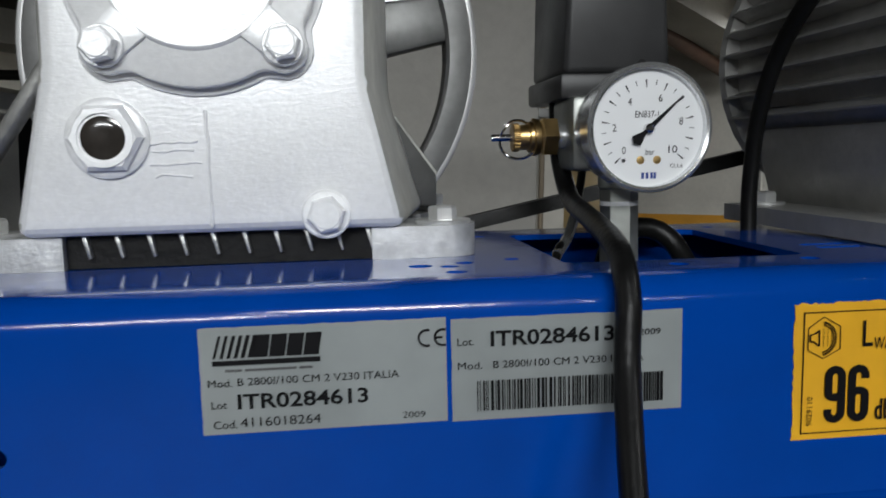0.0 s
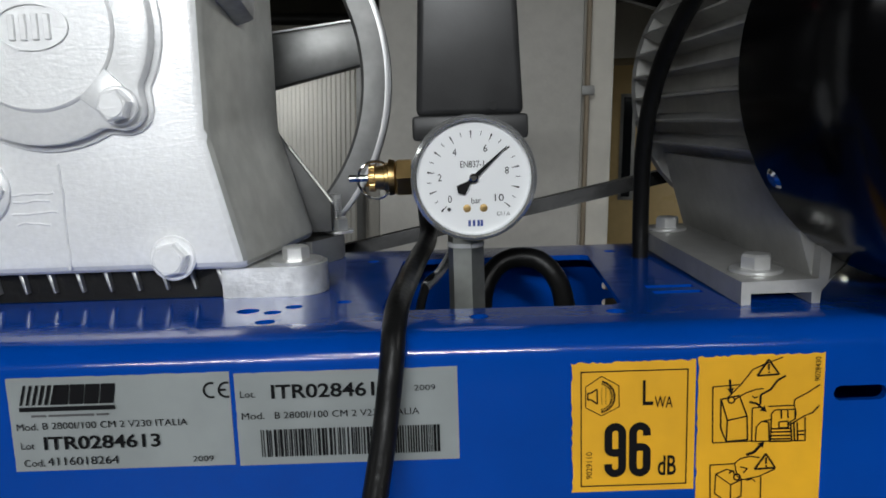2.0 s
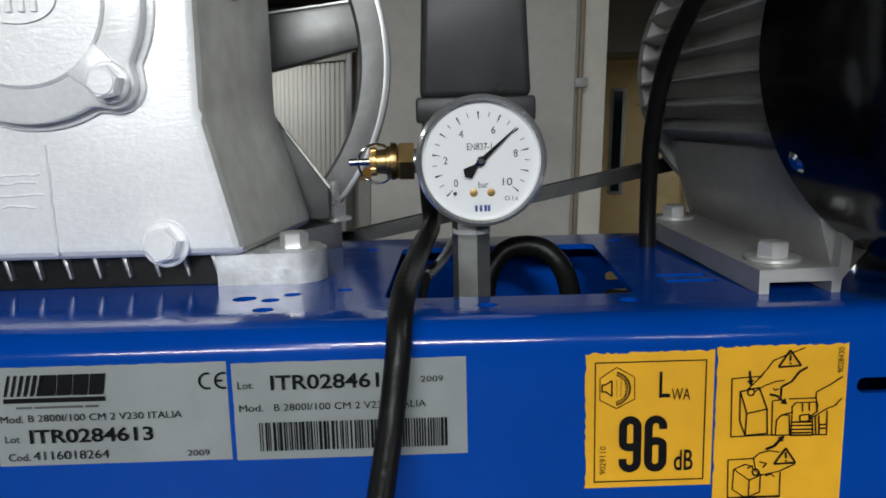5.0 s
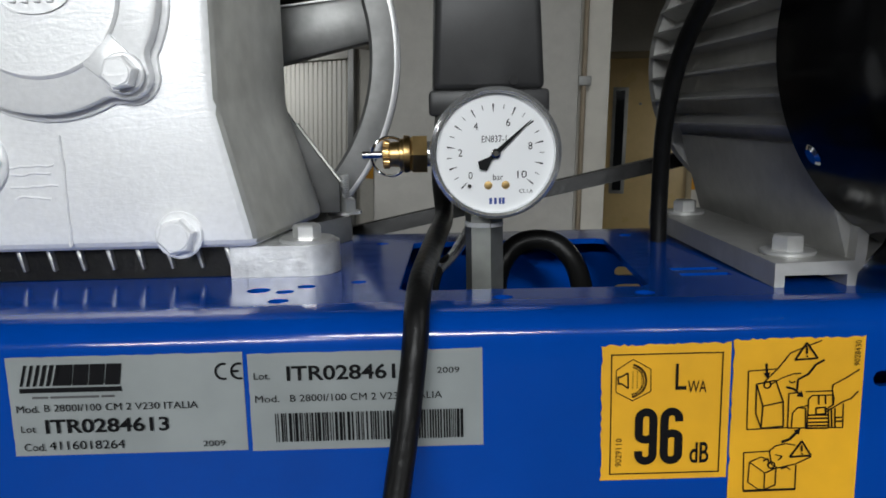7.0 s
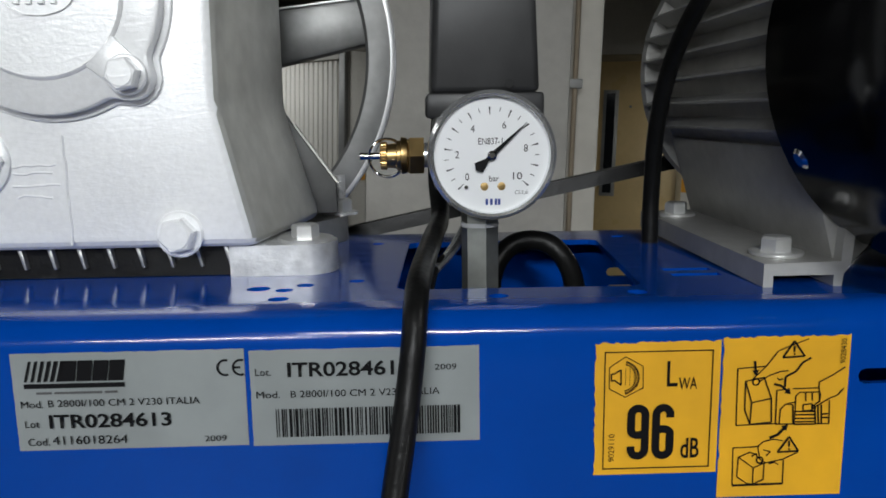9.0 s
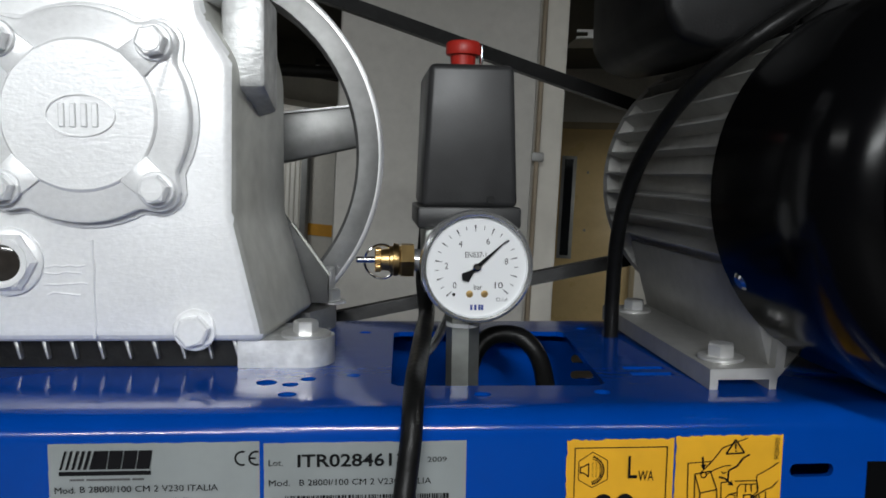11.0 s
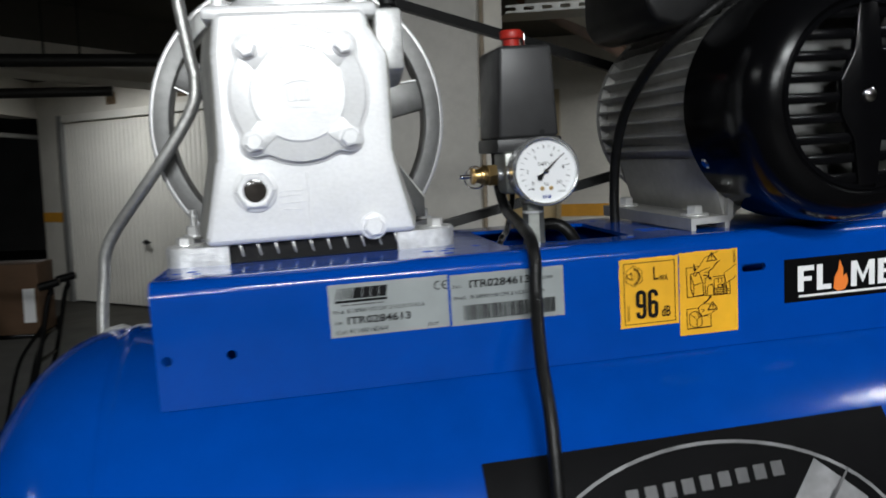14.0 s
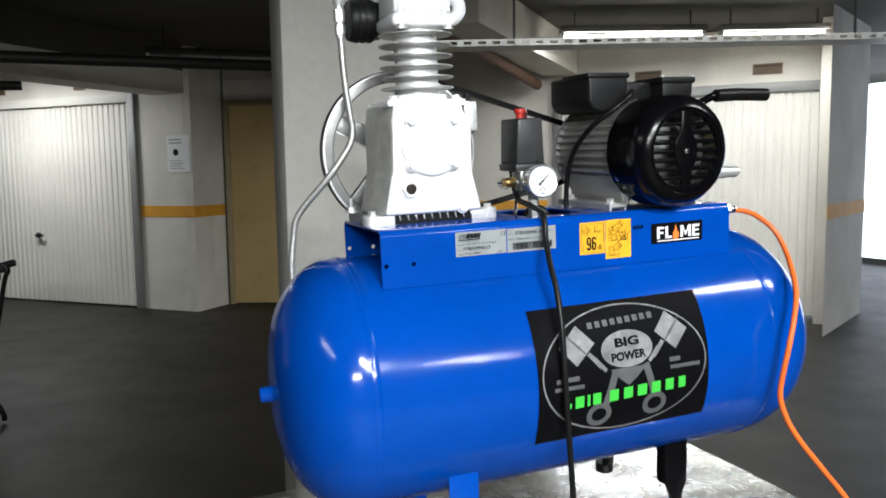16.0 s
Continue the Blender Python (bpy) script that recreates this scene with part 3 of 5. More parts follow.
def belt():
    dx, dz = MX - FX, PZ - FZ
    dist, base = math.hypot(dx, dz), math.atan2(dz, dx)
    off = math.acos((FR - 0.004 - PR) / dist)
    pts = []
    for i in range(49):
        a = base + off + (2 * math.pi - 2 * off) * i / 48
        pts.append((FX + (FR - 0.003) * math.cos(a), FZ + (FR - 0.003) * math.sin(a)))
    for i in range(25):
        a = base - off + 2 * off * i / 24
        pts.append((MX + PR * math.cos(a), PZ + PR * math.sin(a)))
    own = bmesh.new()
    m = len(pts)
    cx = [sum(p[k] for p in pts) / m for k in (0, 1)]
    rings = []
    for i, (x, z) in enumerate(pts):
        t = Vector((pts[(i + 1) % m][0] - pts[i - 1][0], 0, pts[(i + 1) % m][1] - pts[i - 1][1])).normalized()
        nrm = Vector((-t.z, 0, t.x))
        c = Vector((x, FY, z))
        rings.append([own.verts.new(c + nrm * a + Vector((0, b, 0))) for a, b in ((0.0045, -0.0048), (0.0045, 0.0048), (-0.0045, 0.0066), (-0.0045, -0.0066))])
    for i in range(m):
        r0, r1 = rings[i], rings[(i + 1) % m]
        for j in range(4):
            own.faces.new((r0[j], r0[(j + 1) % 4], r1[(j + 1) % 4], r1[j]))
    return own
part("drive_belt", belt(), RUBBER, comp, "black rubber drive belt", 40)

# electric motor
bm = rod((MX, 0.02, MZ), (MX, 0.222, MZ), 0.0775, 64, 0.002)
motor = part("motor_housing", bm, FIN, comp, "ribbed grey aluminium motor housing")
bm = bmesh.new()
for i in range(42):
    a = 2 * math.pi * (i + 0.5) / 42
    if 3.60 < a < 5.82:
        continue
    flat = 0.0875 / max(abs(math.cos(a)), abs(math.sin(a)), 0.93)
    d, e = Vector((math.cos(a), 0, math.sin(a))), Vector((-math.sin(a), 0, math.cos(a)))
    c = Vector((MX, 0, MZ))
    p = [c + d * 0.072 - e * 0.0019, c + d * min(flat, 0.0882) - e * 0.0006, c + d * min(flat, 0.0882) + e * 0.0006, c + d * 0.072 + e * 0.0019]
    slab([(v.x, v.z) for v in p], 0.024, 0.212, 0, None, 1, bm)
part("cooling_ribs", bm, FIN, motor)
part("end_shield", lathe((MX, 0.212, MZ), (MX, 1, MZ), [(0, 0.086), (0.006, 0.087), (0.014, 0.078), (0.018, 0.03), (0.022, 0.024)], 48), FIN, motor)
part("pulley", lathe((MX, FY - 0.013, PZ), (MX, 1, PZ), [(0, 0.012), (0, PR + 0.003), (0.004, PR + 0.003), (0.011, PR - 0.008), (0.015, PR - 0.008), (0.022, PR + 0.003), (0.026, PR + 0.003), (0.026, 0.012)], 40), IRON, motor)
bm = lathe((MX, 0.034, MZ), (MX, -1, MZ), [(0, 0.0885), (0.0, 0.0905), (0.055, 0.0900), (0.072, 0.0872), (0.082, 0.0815), (0.0885, 0.0745), (0.0905, 0.068), (0.0885, 0.0655), (0.080, 0.0640), (0.078, 0.0660), (0.004, 0.0862)], 72, None, False)
hood = part("fan_cover", bm, GLOSS, motor, "glossy black fan cover with slotted grille", 50)
part("fan_plate", lathe((MX, -0.018, MZ), (MX, 1, MZ), [(-0.004, 0.010), (0, 0.018), (0, 0.060), (0.004, 0.060)], 40), IRON, hood, "aluminium fan behind the grille")
for i in range(9):
    z = MZ - 0.056 + i * 0.014
    half = math.sqrt(max(0.066 ** 2 - (z - MZ) ** 2, 0))
    part("grille_bar", slab([(MX - half, z - 0.0036), (MX + half, z - 0.0036), (MX + half, z + 0.0036), (MX - half, z + 0.0036)], -0.0525, -0.0465, 0.0014), GLOSS, hood)
part("grille_web", slab([(MX - 0.007, MZ - 0.065), (MX + 0.007, MZ - 0.065), (MX + 0.011, MZ - 0.03), (MX + 0.021, MZ - 0.012), (MX + 0.021, MZ + 0.012), (MX + 0.011, MZ + 0.03), (MX + 0.007, MZ + 0.065), (MX - 0.007, MZ + 0.065), (MX - 0.011, MZ + 0.03), (MX - 0.021, MZ + 0.012), (MX - 0.021, MZ - 0.012), (MX - 0.011, MZ - 0.03)], -0.0545, -0.048, 0.0015), GLOSS, hood)
part("grille_rim", lathe((MX, -0.048, MZ), (MX, -1, MZ), [(0, 0.0665), (0.0045, 0.0665), (0.0065, 0.0645), (0.0065, 0.0615), (0.0035, 0.060), (0, 0.060)], 64, None, False), GLOSS, hood)
part("hub_screw", lathe((MX, -0.0545, MZ), (MX, -1, MZ), [(0, 0.005), (0.002, 0.0045), (0.003, 0.002)], 16), CHROME, hood)
for a in (208, 332, 90):
    x, z = MX + 0.0885 * math.cos(radians(a)), MZ + 0.0885 * math.sin(radians(a))
    d = Vector((math.cos(radians(a)), 0, math.sin(radians(a))))
    c = Vector((x, 0.022, z))
    bm = lathe(c - d * 0.001, c + d, [(0, 0.005), (0.0025, 0.0048), (0.004, 0.003)], 16)
    part("cover_screw", bm, CHROME, hood)
# motor feet: extruded rails with sloping webs
for sx in (1, -1):
    f = lambda u: MX - sx * u
    prof = [(0.088, 1.0522), (0.084, 1.0522), (0.084, 1.0570), (0.059, 1.0570), (0.059, 1.0522), (0.0555, 1.0522), (0.0550, 1.0575), (0.043, 1.0720), (0.0415, 1.0710), (0.0525, 1.0570 + 0.0045), (0.052, 1.064), (0.050, 1.095), (0.0545, 1.095), (0.0565, 1.0625), (0.088, 1.0620)]
    poly = [(f(u), z) for u, z in prof]
    foot = part("motor_foot", slab(poly if sx < 0 else poly[::-1], 0.030, 0.205), FIN, motor, "extruded aluminium foot rail", 20)
    for y in (0.050, 0.181):
        bolt_up(MX - sx * 0.0740, y, 1.0622, 0.0068, 0.0062, 0.0112, foot)
    web = [(f(0.0505), 1.0610), (f(0.0565), 1.0610), (f(0.0700), 1.1075), (f(0.045), 1.1075)]
    part("foot_web", slab(web if sx < 0 else web[::-1], 0.036, 0.205, 0.001), FIN, foot)
# capacitor box and terminal box on the motor
sect = [(0.386, 1.232), (0.394, 1.219), (0.412, 1.214), (0.452, 1.222), (0.462, 1.240), (0.462, 1.276), (0.386, 1.276)]
capbox = part("capacitor_box", slab(sect, 0.062, 0.196, 0.005, None, 3), BLACK, motor, "black plastic capacitor housing")
part("capbox_lid", box(0.384, 0.464, 0.060, 0.150, 1.270, 1.279, 0.002), BLACK, capbox)
part("capbox_collar", slab([(0.458, 1.225), (0.514, 1.225), (0.514, 1.264), (0.458, 1.264)], 0.068, 0.14, 0.005), BLACK, motor)
tbox = part("terminal_box", slab([(0.512, 1.222), (0.571, 1.222), (0.574, 1.262), (0.512, 1.262)], 0.036, 0.115, 0.004), BLACK, motor, "black plastic terminal box")
part("terminal_lid", box(0.509, 0.577, 0.033, 0.118, 1.258, 1.269, 0.003), BLACK, tbox)
for x, y in ((0.513, 0.038), (0.573, 0.038)):
    part("lid_screw", rod((x, y, 1.267), (x, y, 1.2715), 0.003, 12, 0.0006), STEEL, tbox)
pts = [(0.3955, 0.160, 1.040), (0.3955, 0.160, 1.075), (0.3940, 0.149, 1.115), (0.3955, 0.131, 1.149), (0.400, 0.104, 1.176), (0.408, 0.073, 1.199), (0.424, 0.054, 1.216), (0.446, 0.050, 1.232), (0.466, 0.058, 1.245), (0.478, 0.075, 1.249)]
part("motor_cable", sweep(pts, 0.0046, 12), RUBBER, comp, "black rubber motor cable")

# pressure switch, manifold, gauge, safety valve
SY = 0.102
bm = slab([(0.2705, 1.133), (0.3230, 1.133), (0.3195, 1.2095), (0.2740, 1.2095)], SY, 0.168, 0.0035, [(0.2705, 1.133), (0.3230, 1.133), (0.3205, 1.2095), (0.2730, 1.2095)], 3)
switch = part("pressure_switch", bm, SWITCH, comp, "black pressure switch box with red knob")
part("switch_base", box(0.2685, 0.3250, SY - 0.001, 0.170, 1.1215, 1.1335, 0.0018), SWITCH, switch)
part("cover_screw", rod((0.308, SY - 0.001, 1.1375), (0.308, SY + 0.002, 1.1375), 0.0022, 12), BLACK, switch)
bm = lathe((0.2955, 0.138, 1.2085), (0.2955, 0.138, 2), [(0, 0.0070), (0.003, 0.0068), (0.0100, 0.0074), (0.0104, 0.0096), (0.0118, 0.0100), (0.0165, 0.0098), (0.0178, 0.0088)], 28)
part("switch_knob", bm, RED, switch, "red plastic push knob")
part("knob_clip", box(0.3050, 0.3062, 0.131, 0.145, 1.209, 1.224, 0.0004), CHROME, switch)
man = part("manifold", box(0.2715, 0.309, 0.092, 0.128, 1.0875, 1.1225, 0.003), STEM, comp, "dull steel manifold block")
bm = hexagon((0.2925, 0.088, 0.985), (0.2925, 0.088, 1.083), 0.0088, None, 0.0)
stem = part("riser", bm, STEM, comp, "dull steel hexagonal riser pipe", 20)
part("riser_collar", rod((0.2925, 0.088, 1.079), (0.2925, 0.088, 1.087), 0.0098, 20, 0.001), STEM, stem)
part("sealant", rod((0.2925, 0.088, 1.0715), (0.2925, 0.088, 1.0735), 0.0089, 14), FACE, stem, "white sealing tape")
GX, GY, GZ, GR = 0.2958, 0.061, 1.1059, 0.0272
bm = lathe((GX, GY - 0.001, GZ), (GX, 1, GZ), [(0.002, GR - 0.0022), (-0.0008, GR - 0.0018), (-0.0012, GR - 0.0008), (0.0, GR), (0.0105, GR), (0.012, GR - 0.001), (0.0245, GR - 0.0018), (0.027, GR - 0.006), (0.0275, 0.008), (0.032, 0.008)], 72)
gauge = part("pressure_gauge", bm, BEZEL, comp, "round pressure gauge with white dial", 40)
part("bezel", lathe((GX, GY - 0.0015, GZ), (GX, 1, GZ), [(0.003, GR - 0.0026), (-0.001, GR - 0.0022), (-0.0016, GR - 0.0010), (-0.0006, GR + 0.0004), (0.0095, GR + 0.0005), (0.0095, GR - 0.0005)], 72, None, False), BEZEL, gauge, "chrome bezel", 50)
DY = GY + 0.0005
dial = part("dial", lathe((GX, DY, GZ), (GX, 1, GZ), [(0, GR - 0.0024), (0.0006, GR - 0.0024)], 64), FACE, gauge, "white dial printed in black")
part("back_nut", hexagon((GX, 0.079, GZ - 0.003), (GX, 0.093, GZ - 0.003), 0.0075), BRASS, gauge)
def dial_at(bar):
    return radians(225 - 26.5 * bar)
TICK = DY - 0.0003
bm, bm2 = bmesh.new(), bmesh.new()
for i in range(21):
    a = dial_at(i / 2)
    major = i % 2 == 0
    d, e = Vector((math.cos(a), 0, math.sin(a))), Vector((-math.sin(a), 0, math.cos(a)))
    r1, r0, w = 0.0206, (0.0172 if major else 0.0186), (0.00022 if major else 0.00014)
    c = Vector((GX, 0, GZ))
    p = [c + d * r0 - e * w * (0.4 if major else 1), c + d * r1 - e * w * (1.6 if major else 1), c + d * r1 + e * w * (1.6 if major else 1), c + d * r0 + e * w * (0.4 if major else 1)]
    slab([(v.x, v.z) for v in p], TICK, TICK + 0.0002, 0, None, 1, bm)
part("scale_marks", bm, INK, dial)
for n, dx, dz in (("0", -0.0107, -0.0107), ("2", -0.0149, -0.0011), ("4", -0.0081, 0.0098), ("6", 0.0054, 0.0112), ("8", 0.0147, 0.0013), ("10", 0.0107, -0.0106)):
    lettering(n, GX + dx, GZ + dz, 0.0031, INK, dial, TICK, 0.0017 if n != "10" else 0.0040, 0, 0.0, "numeral", "CENTER")
lettering("EN837-1", GX - 0.0060, GZ + 0.0046, 0.0028, INK, dial, TICK, 0.0104)
lettering("bar", GX - 0.0014, GZ - 0.0113, 0.0026, INK, dial, TICK, 0.0042)
lettering("CI.1,6", GX + 0.0098, GZ - 0.0170, 0.0017, INK, dial, TICK)
bm = bmesh.new()
for x in (-0.0028, -0.0008, 0.0012, 0.0026):
    box(GX + x, GX + x + 0.0011, TICK, TICK + 0.0002, GZ - 0.0215, GZ - 0.0188, 0, 1, bm)
part("maker_mark", bm, NAVY, dial, "small navy maker mark")
for x in (-0.0032, 0.0042):
    part("dial_rivet", lathe((GX + x, DY, GZ - 0.0135), (GX + x, 0, GZ - 0.0135), [(0, 0.0018), (0.0006, 0.0016), (0.0007, 0.0008)], 16), BRASS, dial)
part("stop_pin", rod((GX - 0.0112, DY, GZ - 0.0135), (GX - 0.0112, DY - 0.0015, GZ - 0.0135), 0.0008, 12), CHROME, dial)
a = radians(42.5)
d, e = Vector((math.cos(a), 0, math.sin(a))), Vector((-math.sin(a), 0, math.cos(a)))
c = Vector((GX, 0, GZ))
p = [c + d * 0.0202 - e * 0.0001, c + d * 0.002 - e * 0.0010, c - d * 0.0030 - e * 0.0009, c - d * 0.0078 - e * 0.0027, c - d * 0.0095, c - d * 0.0078 + e * 0.0027, c - d * 0.0030 + e * 0.0009, c + d * 0.002 + e * 0.0010, c + d * 0.0202 + e * 0.0001]
part("needle", slab([(v.x, v.z) for v in p], DY - 0.0022, DY - 0.0017), INK, gauge, "black pointer near seven bar")
part("pivot", lathe((GX, DY, GZ), (GX, 0, GZ), [(0, 0.0021), (0.0028, 0.0020), (0.0034, 0.0012)], 20), CHROME, gauge)
# safety valve
VY, VZ = 0.107, 1.1040
bm = hexagon((0.2670, VY, VZ), (0.2588, VY, VZ), 0.0098)
lathe((0.2592, VY, VZ), (0, VY, VZ), [(0, 0.0070), (0.0004, 0.0086), (0.0026, 0.0090), (0.0032, 0.0090), (0.0036, 0.0076), (0.0052, 0.0074), (0.0056, 0.0062), (0.0100, 0.0058)], 24, bm)
valve = part("safety_valve", bm, BRASS, comp, "brass safety valve with pull ring", 30)
bm = bmesh.new()
for i in range(24):
    b = 2 * math.pi * i / 24
    own = box(-0.0016, 0.0016, -0.0006, 0.0006, 0, 0.0068, 0.0003, 1)
    merge(bm, moved(own, Matrix.Translation((0.2476, VY, VZ)) @ Matrix.Rotation(b, 4, "X")))
rod((0.2493, VY, VZ), (0.2459, VY, VZ), 0.0063, 24, 0.0005, bm)
part("knurled_cap", bm, BRASS, valve)
part("valve_pin", rod((0.2470, VY, VZ), (0.2357, VY, VZ), 0.0017, 14, 0.0004), CHROME, valve)
part("valve_collar", rod((0.2730, VY, VZ), (0.2665, VY, VZ), 0.0060, 16), BEZEL, valve)
ring = [(0.2490 + 0.0088 * math.cos(k), VY + 0.003 * math.sin(k * 2), VZ - 0.001 + 0.0092 * math.sin(k)) for k in (2 * math.pi * i / 26 for i in range(27))]
part("pull_ring", sweep(ring, 0.0007, 8, 2), CHROME, valve)
# cords at the switch
pts = [(0.276, 0.135, 1.122), (0.2735, 0.122, 1.094), (0.2745, 0.107, 1.0745), (0.2705, 0.072, 1.0700), (0.2675, 0.045, 1.0675), (0.2637, 0.011, 1.0630), (0.2622, -0.003, 1.0560), (0.2612, -0.0105, 1.044), (0.2582, -0.018, 1.022), (0.2520, -0.043, 0.985), (0.2495, -0.066, 0.95), (0.2465, -0.084, 0.90), (0.2450, -0.093, 0.85), (0.2460, -0.096, 0.79), (0.2500, -0.096, 0.72), (0.256, -0.092, 0.65), (0.262, -0.087, 0.56), (0.266, -0.11, 0.505)]
part("supply_cord", sweep(pts, 0.0046, 12), RUBBER, comp, "thick black rubber supply cord")
pts = [(0.300, 0.160, 1.12), (0.296, 0.158, 1.085), (0.289, 0.150, 1.060), (0.281, 0.136, 1.050), (0.272, 0.122, 1.045), (0.268, 0.115, 1.02), (0.28, 0.115, 0.99)]
wire = part("signal_wire", sweep(pts, 0.0024, 8), RUBBER, comp)
part("wire_sleeve", sweep([(0.290, 0.1505, 1.0625), (0.2812, 0.1355, 1.0512), (0.2716, 0.1212, 1.0445)], 0.0029, 10, 6), BEZEL, wire, "shiny clear wire sleeve")
pts = [(0.305, 0.14, 1.0), (0.303, 0.14, 1.035), (0.315, 0.145, 1.0525), (0.335, 0.145, 1.0525), (0.346, 0.135, 1.037), (0.342, 0.11, 1.012), (0.32, 0.1, 1.0)]
part("looped_cable", sweep(pts, 0.0056, 12), RUBBER, comp, "looped black cable in the channel")

# fittings at the right end, hose and handle
bm = hexagon((0.618, 0.012, 1.040), (0.630, 0.012, 1.040), 0.0095)
rod((0.630, 0.012, 1.040), (0.643, 0.012, 1.039), 0.0062, 16, 0.001, bm)
part("hose_tail", bm, CHROME, comp, "bright hose connector")
pts = [(0.868, 0.30, 1.085), (0.80, 0.30, 1.085), (0.70, 0.28, 1.09), (0.64, 0.25, 1.085)]
bm = sweep(pts, 0.008, 12)
tap = part("outlet_pipe", bm, STEM, comp)
bm = lathe((0.845, 0.30, 1.085), (1, 0.30, 1.085), [(0, 0.010), (0.004, 0.0135), (0.020, 0.0135), (0.022, 0.011), (0.034, 0.0125), (0.048, 0.0125), (0.050, 0.0085), (0.056, 0.0085)], 24)
part("quick_coupling", bm, STEEL, tap, "bright quick coupling")
part("outlet_post", rod((0.66, 0.255, 0.93), (0.66, 0.255, 1.09), 0.009, 16), BRASS, tap)
pts = [(0.70, 0.30, 0.86), (0.715, 0.31, 1.02), (0.801, 0.31, 1.19), (0.805, 0.31, 1.229), (0.822, 0.31, 1.241), (0.848, 0.31, 1.249), (0.901, 0.31, 1.251), (0.979, 0.31, 1.249)]
handle = part("push_handle", sweep(pts, 0.0085, 12), GLOSS, comp, "black tubular handle with rubber grip")
part("grip", sweep([(0.848, 0.31, 1.249), (0.901, 0.31, 1.251), (0.983, 0.31, 1.249)], 0.0138, 18, 6), RUBBER, handle)

# ---- labels on the channel ----
def sticker(x0, x1, z0, z1, mat, label, y=-0.0004, skew=0.0, tilt=0.0):
    rng = random.Random(int(x0 * 10000))
    poly = [(x0 + skew, z0), (x1 + skew, z0 + tilt), (x1, z1 + tilt)]
    if mat in (YELLOW, LABEL):  # chipped upper edge and left edge
        deep = 0.0009 if mat == YELLOW else 0.0003
        n = 34
        poly += [(x1 + (x0 - x1) * k / n, z1 - deep * rng.random() ** 2.5) for k in range(1, n)]
        poly += [(x0, z1 - deep * 0.6)]
        poly += [(x0 + deep * 0.7 * rng.random() ** 2.5, z1 + (z0 - z1) * k / 26) for k in range(1, 26)]
    else:
        poly += [(x0, z1)]
    return part("sticker", slab(poly, y, y + 0.0007), mat, comp, label)


st = sticker(0.116, 0.1995, 1.0040, 1.0410, LABEL, "silver type plate sticker with black print")
for i in range(6):  # slanted bars, then heavier slanted blocks over a thick rule
    x = 0.1205 + i * 0.0023
    w = 0.0008 + 0.00012 * i
    part("mark_bar", slab([(x, 1.0305), (x + w, 1.0305), (x + 0.0022 + w, 1.0382), (x + 0.0022, 1.0382)], -0.0012, -0.0010), INK, st)
for i in range(4):
    x = 0.1334 + i * 0.0057
    part("mark_block", slab([(x, 1.0305), (x + 0.0052, 1.0305), (x + 0.0065, 1.0382), (x + 0.0013, 1.0382)], -0.0012, -0.0010), INK, st)
part("mark_rule", slab([(0.1203, 1.0280), (0.1562, 1.0280), (0.1562, 1.0297), (0.1203, 1.0297)], -0.0012, -0.0010), INK, st)
bm = bmesh.new()
for x0, x1 in ((0.1245, 0.1300), (0.1310, 0.1480), (0.1490, 0.1535)):
    box(x0, x1, -0.0012, -0.001, 1.0258, 1.0266, 0, 1, bm)
part("small_print", bm, PRINT_DARK, st)
def ce_mark(x, z, h, parent):
    bm = bmesh.new()
    r = h / 2
    for k, cx in enumerate((x + r, x + r * 2.75)):
        n = 14
        pts = [(cx + r * math.cos(a), z + r + r * math.sin(a)) for a in (radians(70 + 220 * i / n) for i in range(n + 1))]
        pts += [(cx + r * 0.76 * math.cos(a), z + r + r * 0.76 * math.sin(a)) for a in (radians(290 - 220 * i / n) for i in range(n + 1))]
        for i in range(n):
            slab([pts[i], pts[i + 1], pts[2 * n - i], pts[2 * n + 1 - i]], -0.0012, -0.0010, 0, None, 1, bm)
    box(x + r * 1.9, x + r * 2.7, -0.0012, -0.001, z + r * 0.88, z + r * 1.12, 0, 1, bm)
    part("conformity_mark", bm, INK, parent)
ce_mark(0.1895, 1.0310, 0.0064, st)
lettering("Mod.", 0.1182, 1.0207, 0.0026, INK, st, width=0.0080)
lettering("B 2800I/100 CM 2 V230 ITALIA", 0.1280, 1.0209, 0.0026, INK, st, width=0.0545)
lettering("Lot", 0.1190, 1.0132, 0.0026, INK, st, width=0.0052)
lettering("ITR0284613", 0.1275, 1.0128, 0.0050, INK, st, width=0.0440, bold=0.03)
lettering("Cod.", 0.1195, 1.0062, 0.0028, INK, st, width=0.0078)
lettering("4116018264", 0.1285, 1.0064, 0.0032, INK, st, width=0.0270)
lettering("2009", 0.1835, 1.0062, 0.0022, INK, st, width=0.0080)
st = sticker(0.2012, 0.2850, 1.0035, 1.0402, LABEL, "silver serial number sticker with bar code")
lettering("Lot.", 0.2030, 1.0308, 0.0026, INK, st, width=0.0058)
lettering("ITR0284613", 0.2145, 1.0302, 0.0052, INK, st, width=0.0445, bold=0.03)
lettering("2009", 0.2685, 1.0315, 0.0022, INK, st, width=0.0080)
lettering("Mod.", 0.2030, 1.0222, 0.0026, INK, st, width=0.0086)
lettering("B 2800I/100 CM 2 V230 ITALIA", 0.2155, 1.0222, 0.0026, INK, st, width=0.0545)
bm = bmesh.new()
rng = random.Random(4)
x = 0.2100
while x < 0.2770:
    w = rng.choice((0.0003, 0.0003, 0.0006, 0.0006, 0.0010))
    box(x, x + w, -0.0012, -0.001, 1.0070, 1.0178, 0, 1, bm)
    x += w + rng.choice((0.00035, 0.00035, 0.0006, 0.0009))
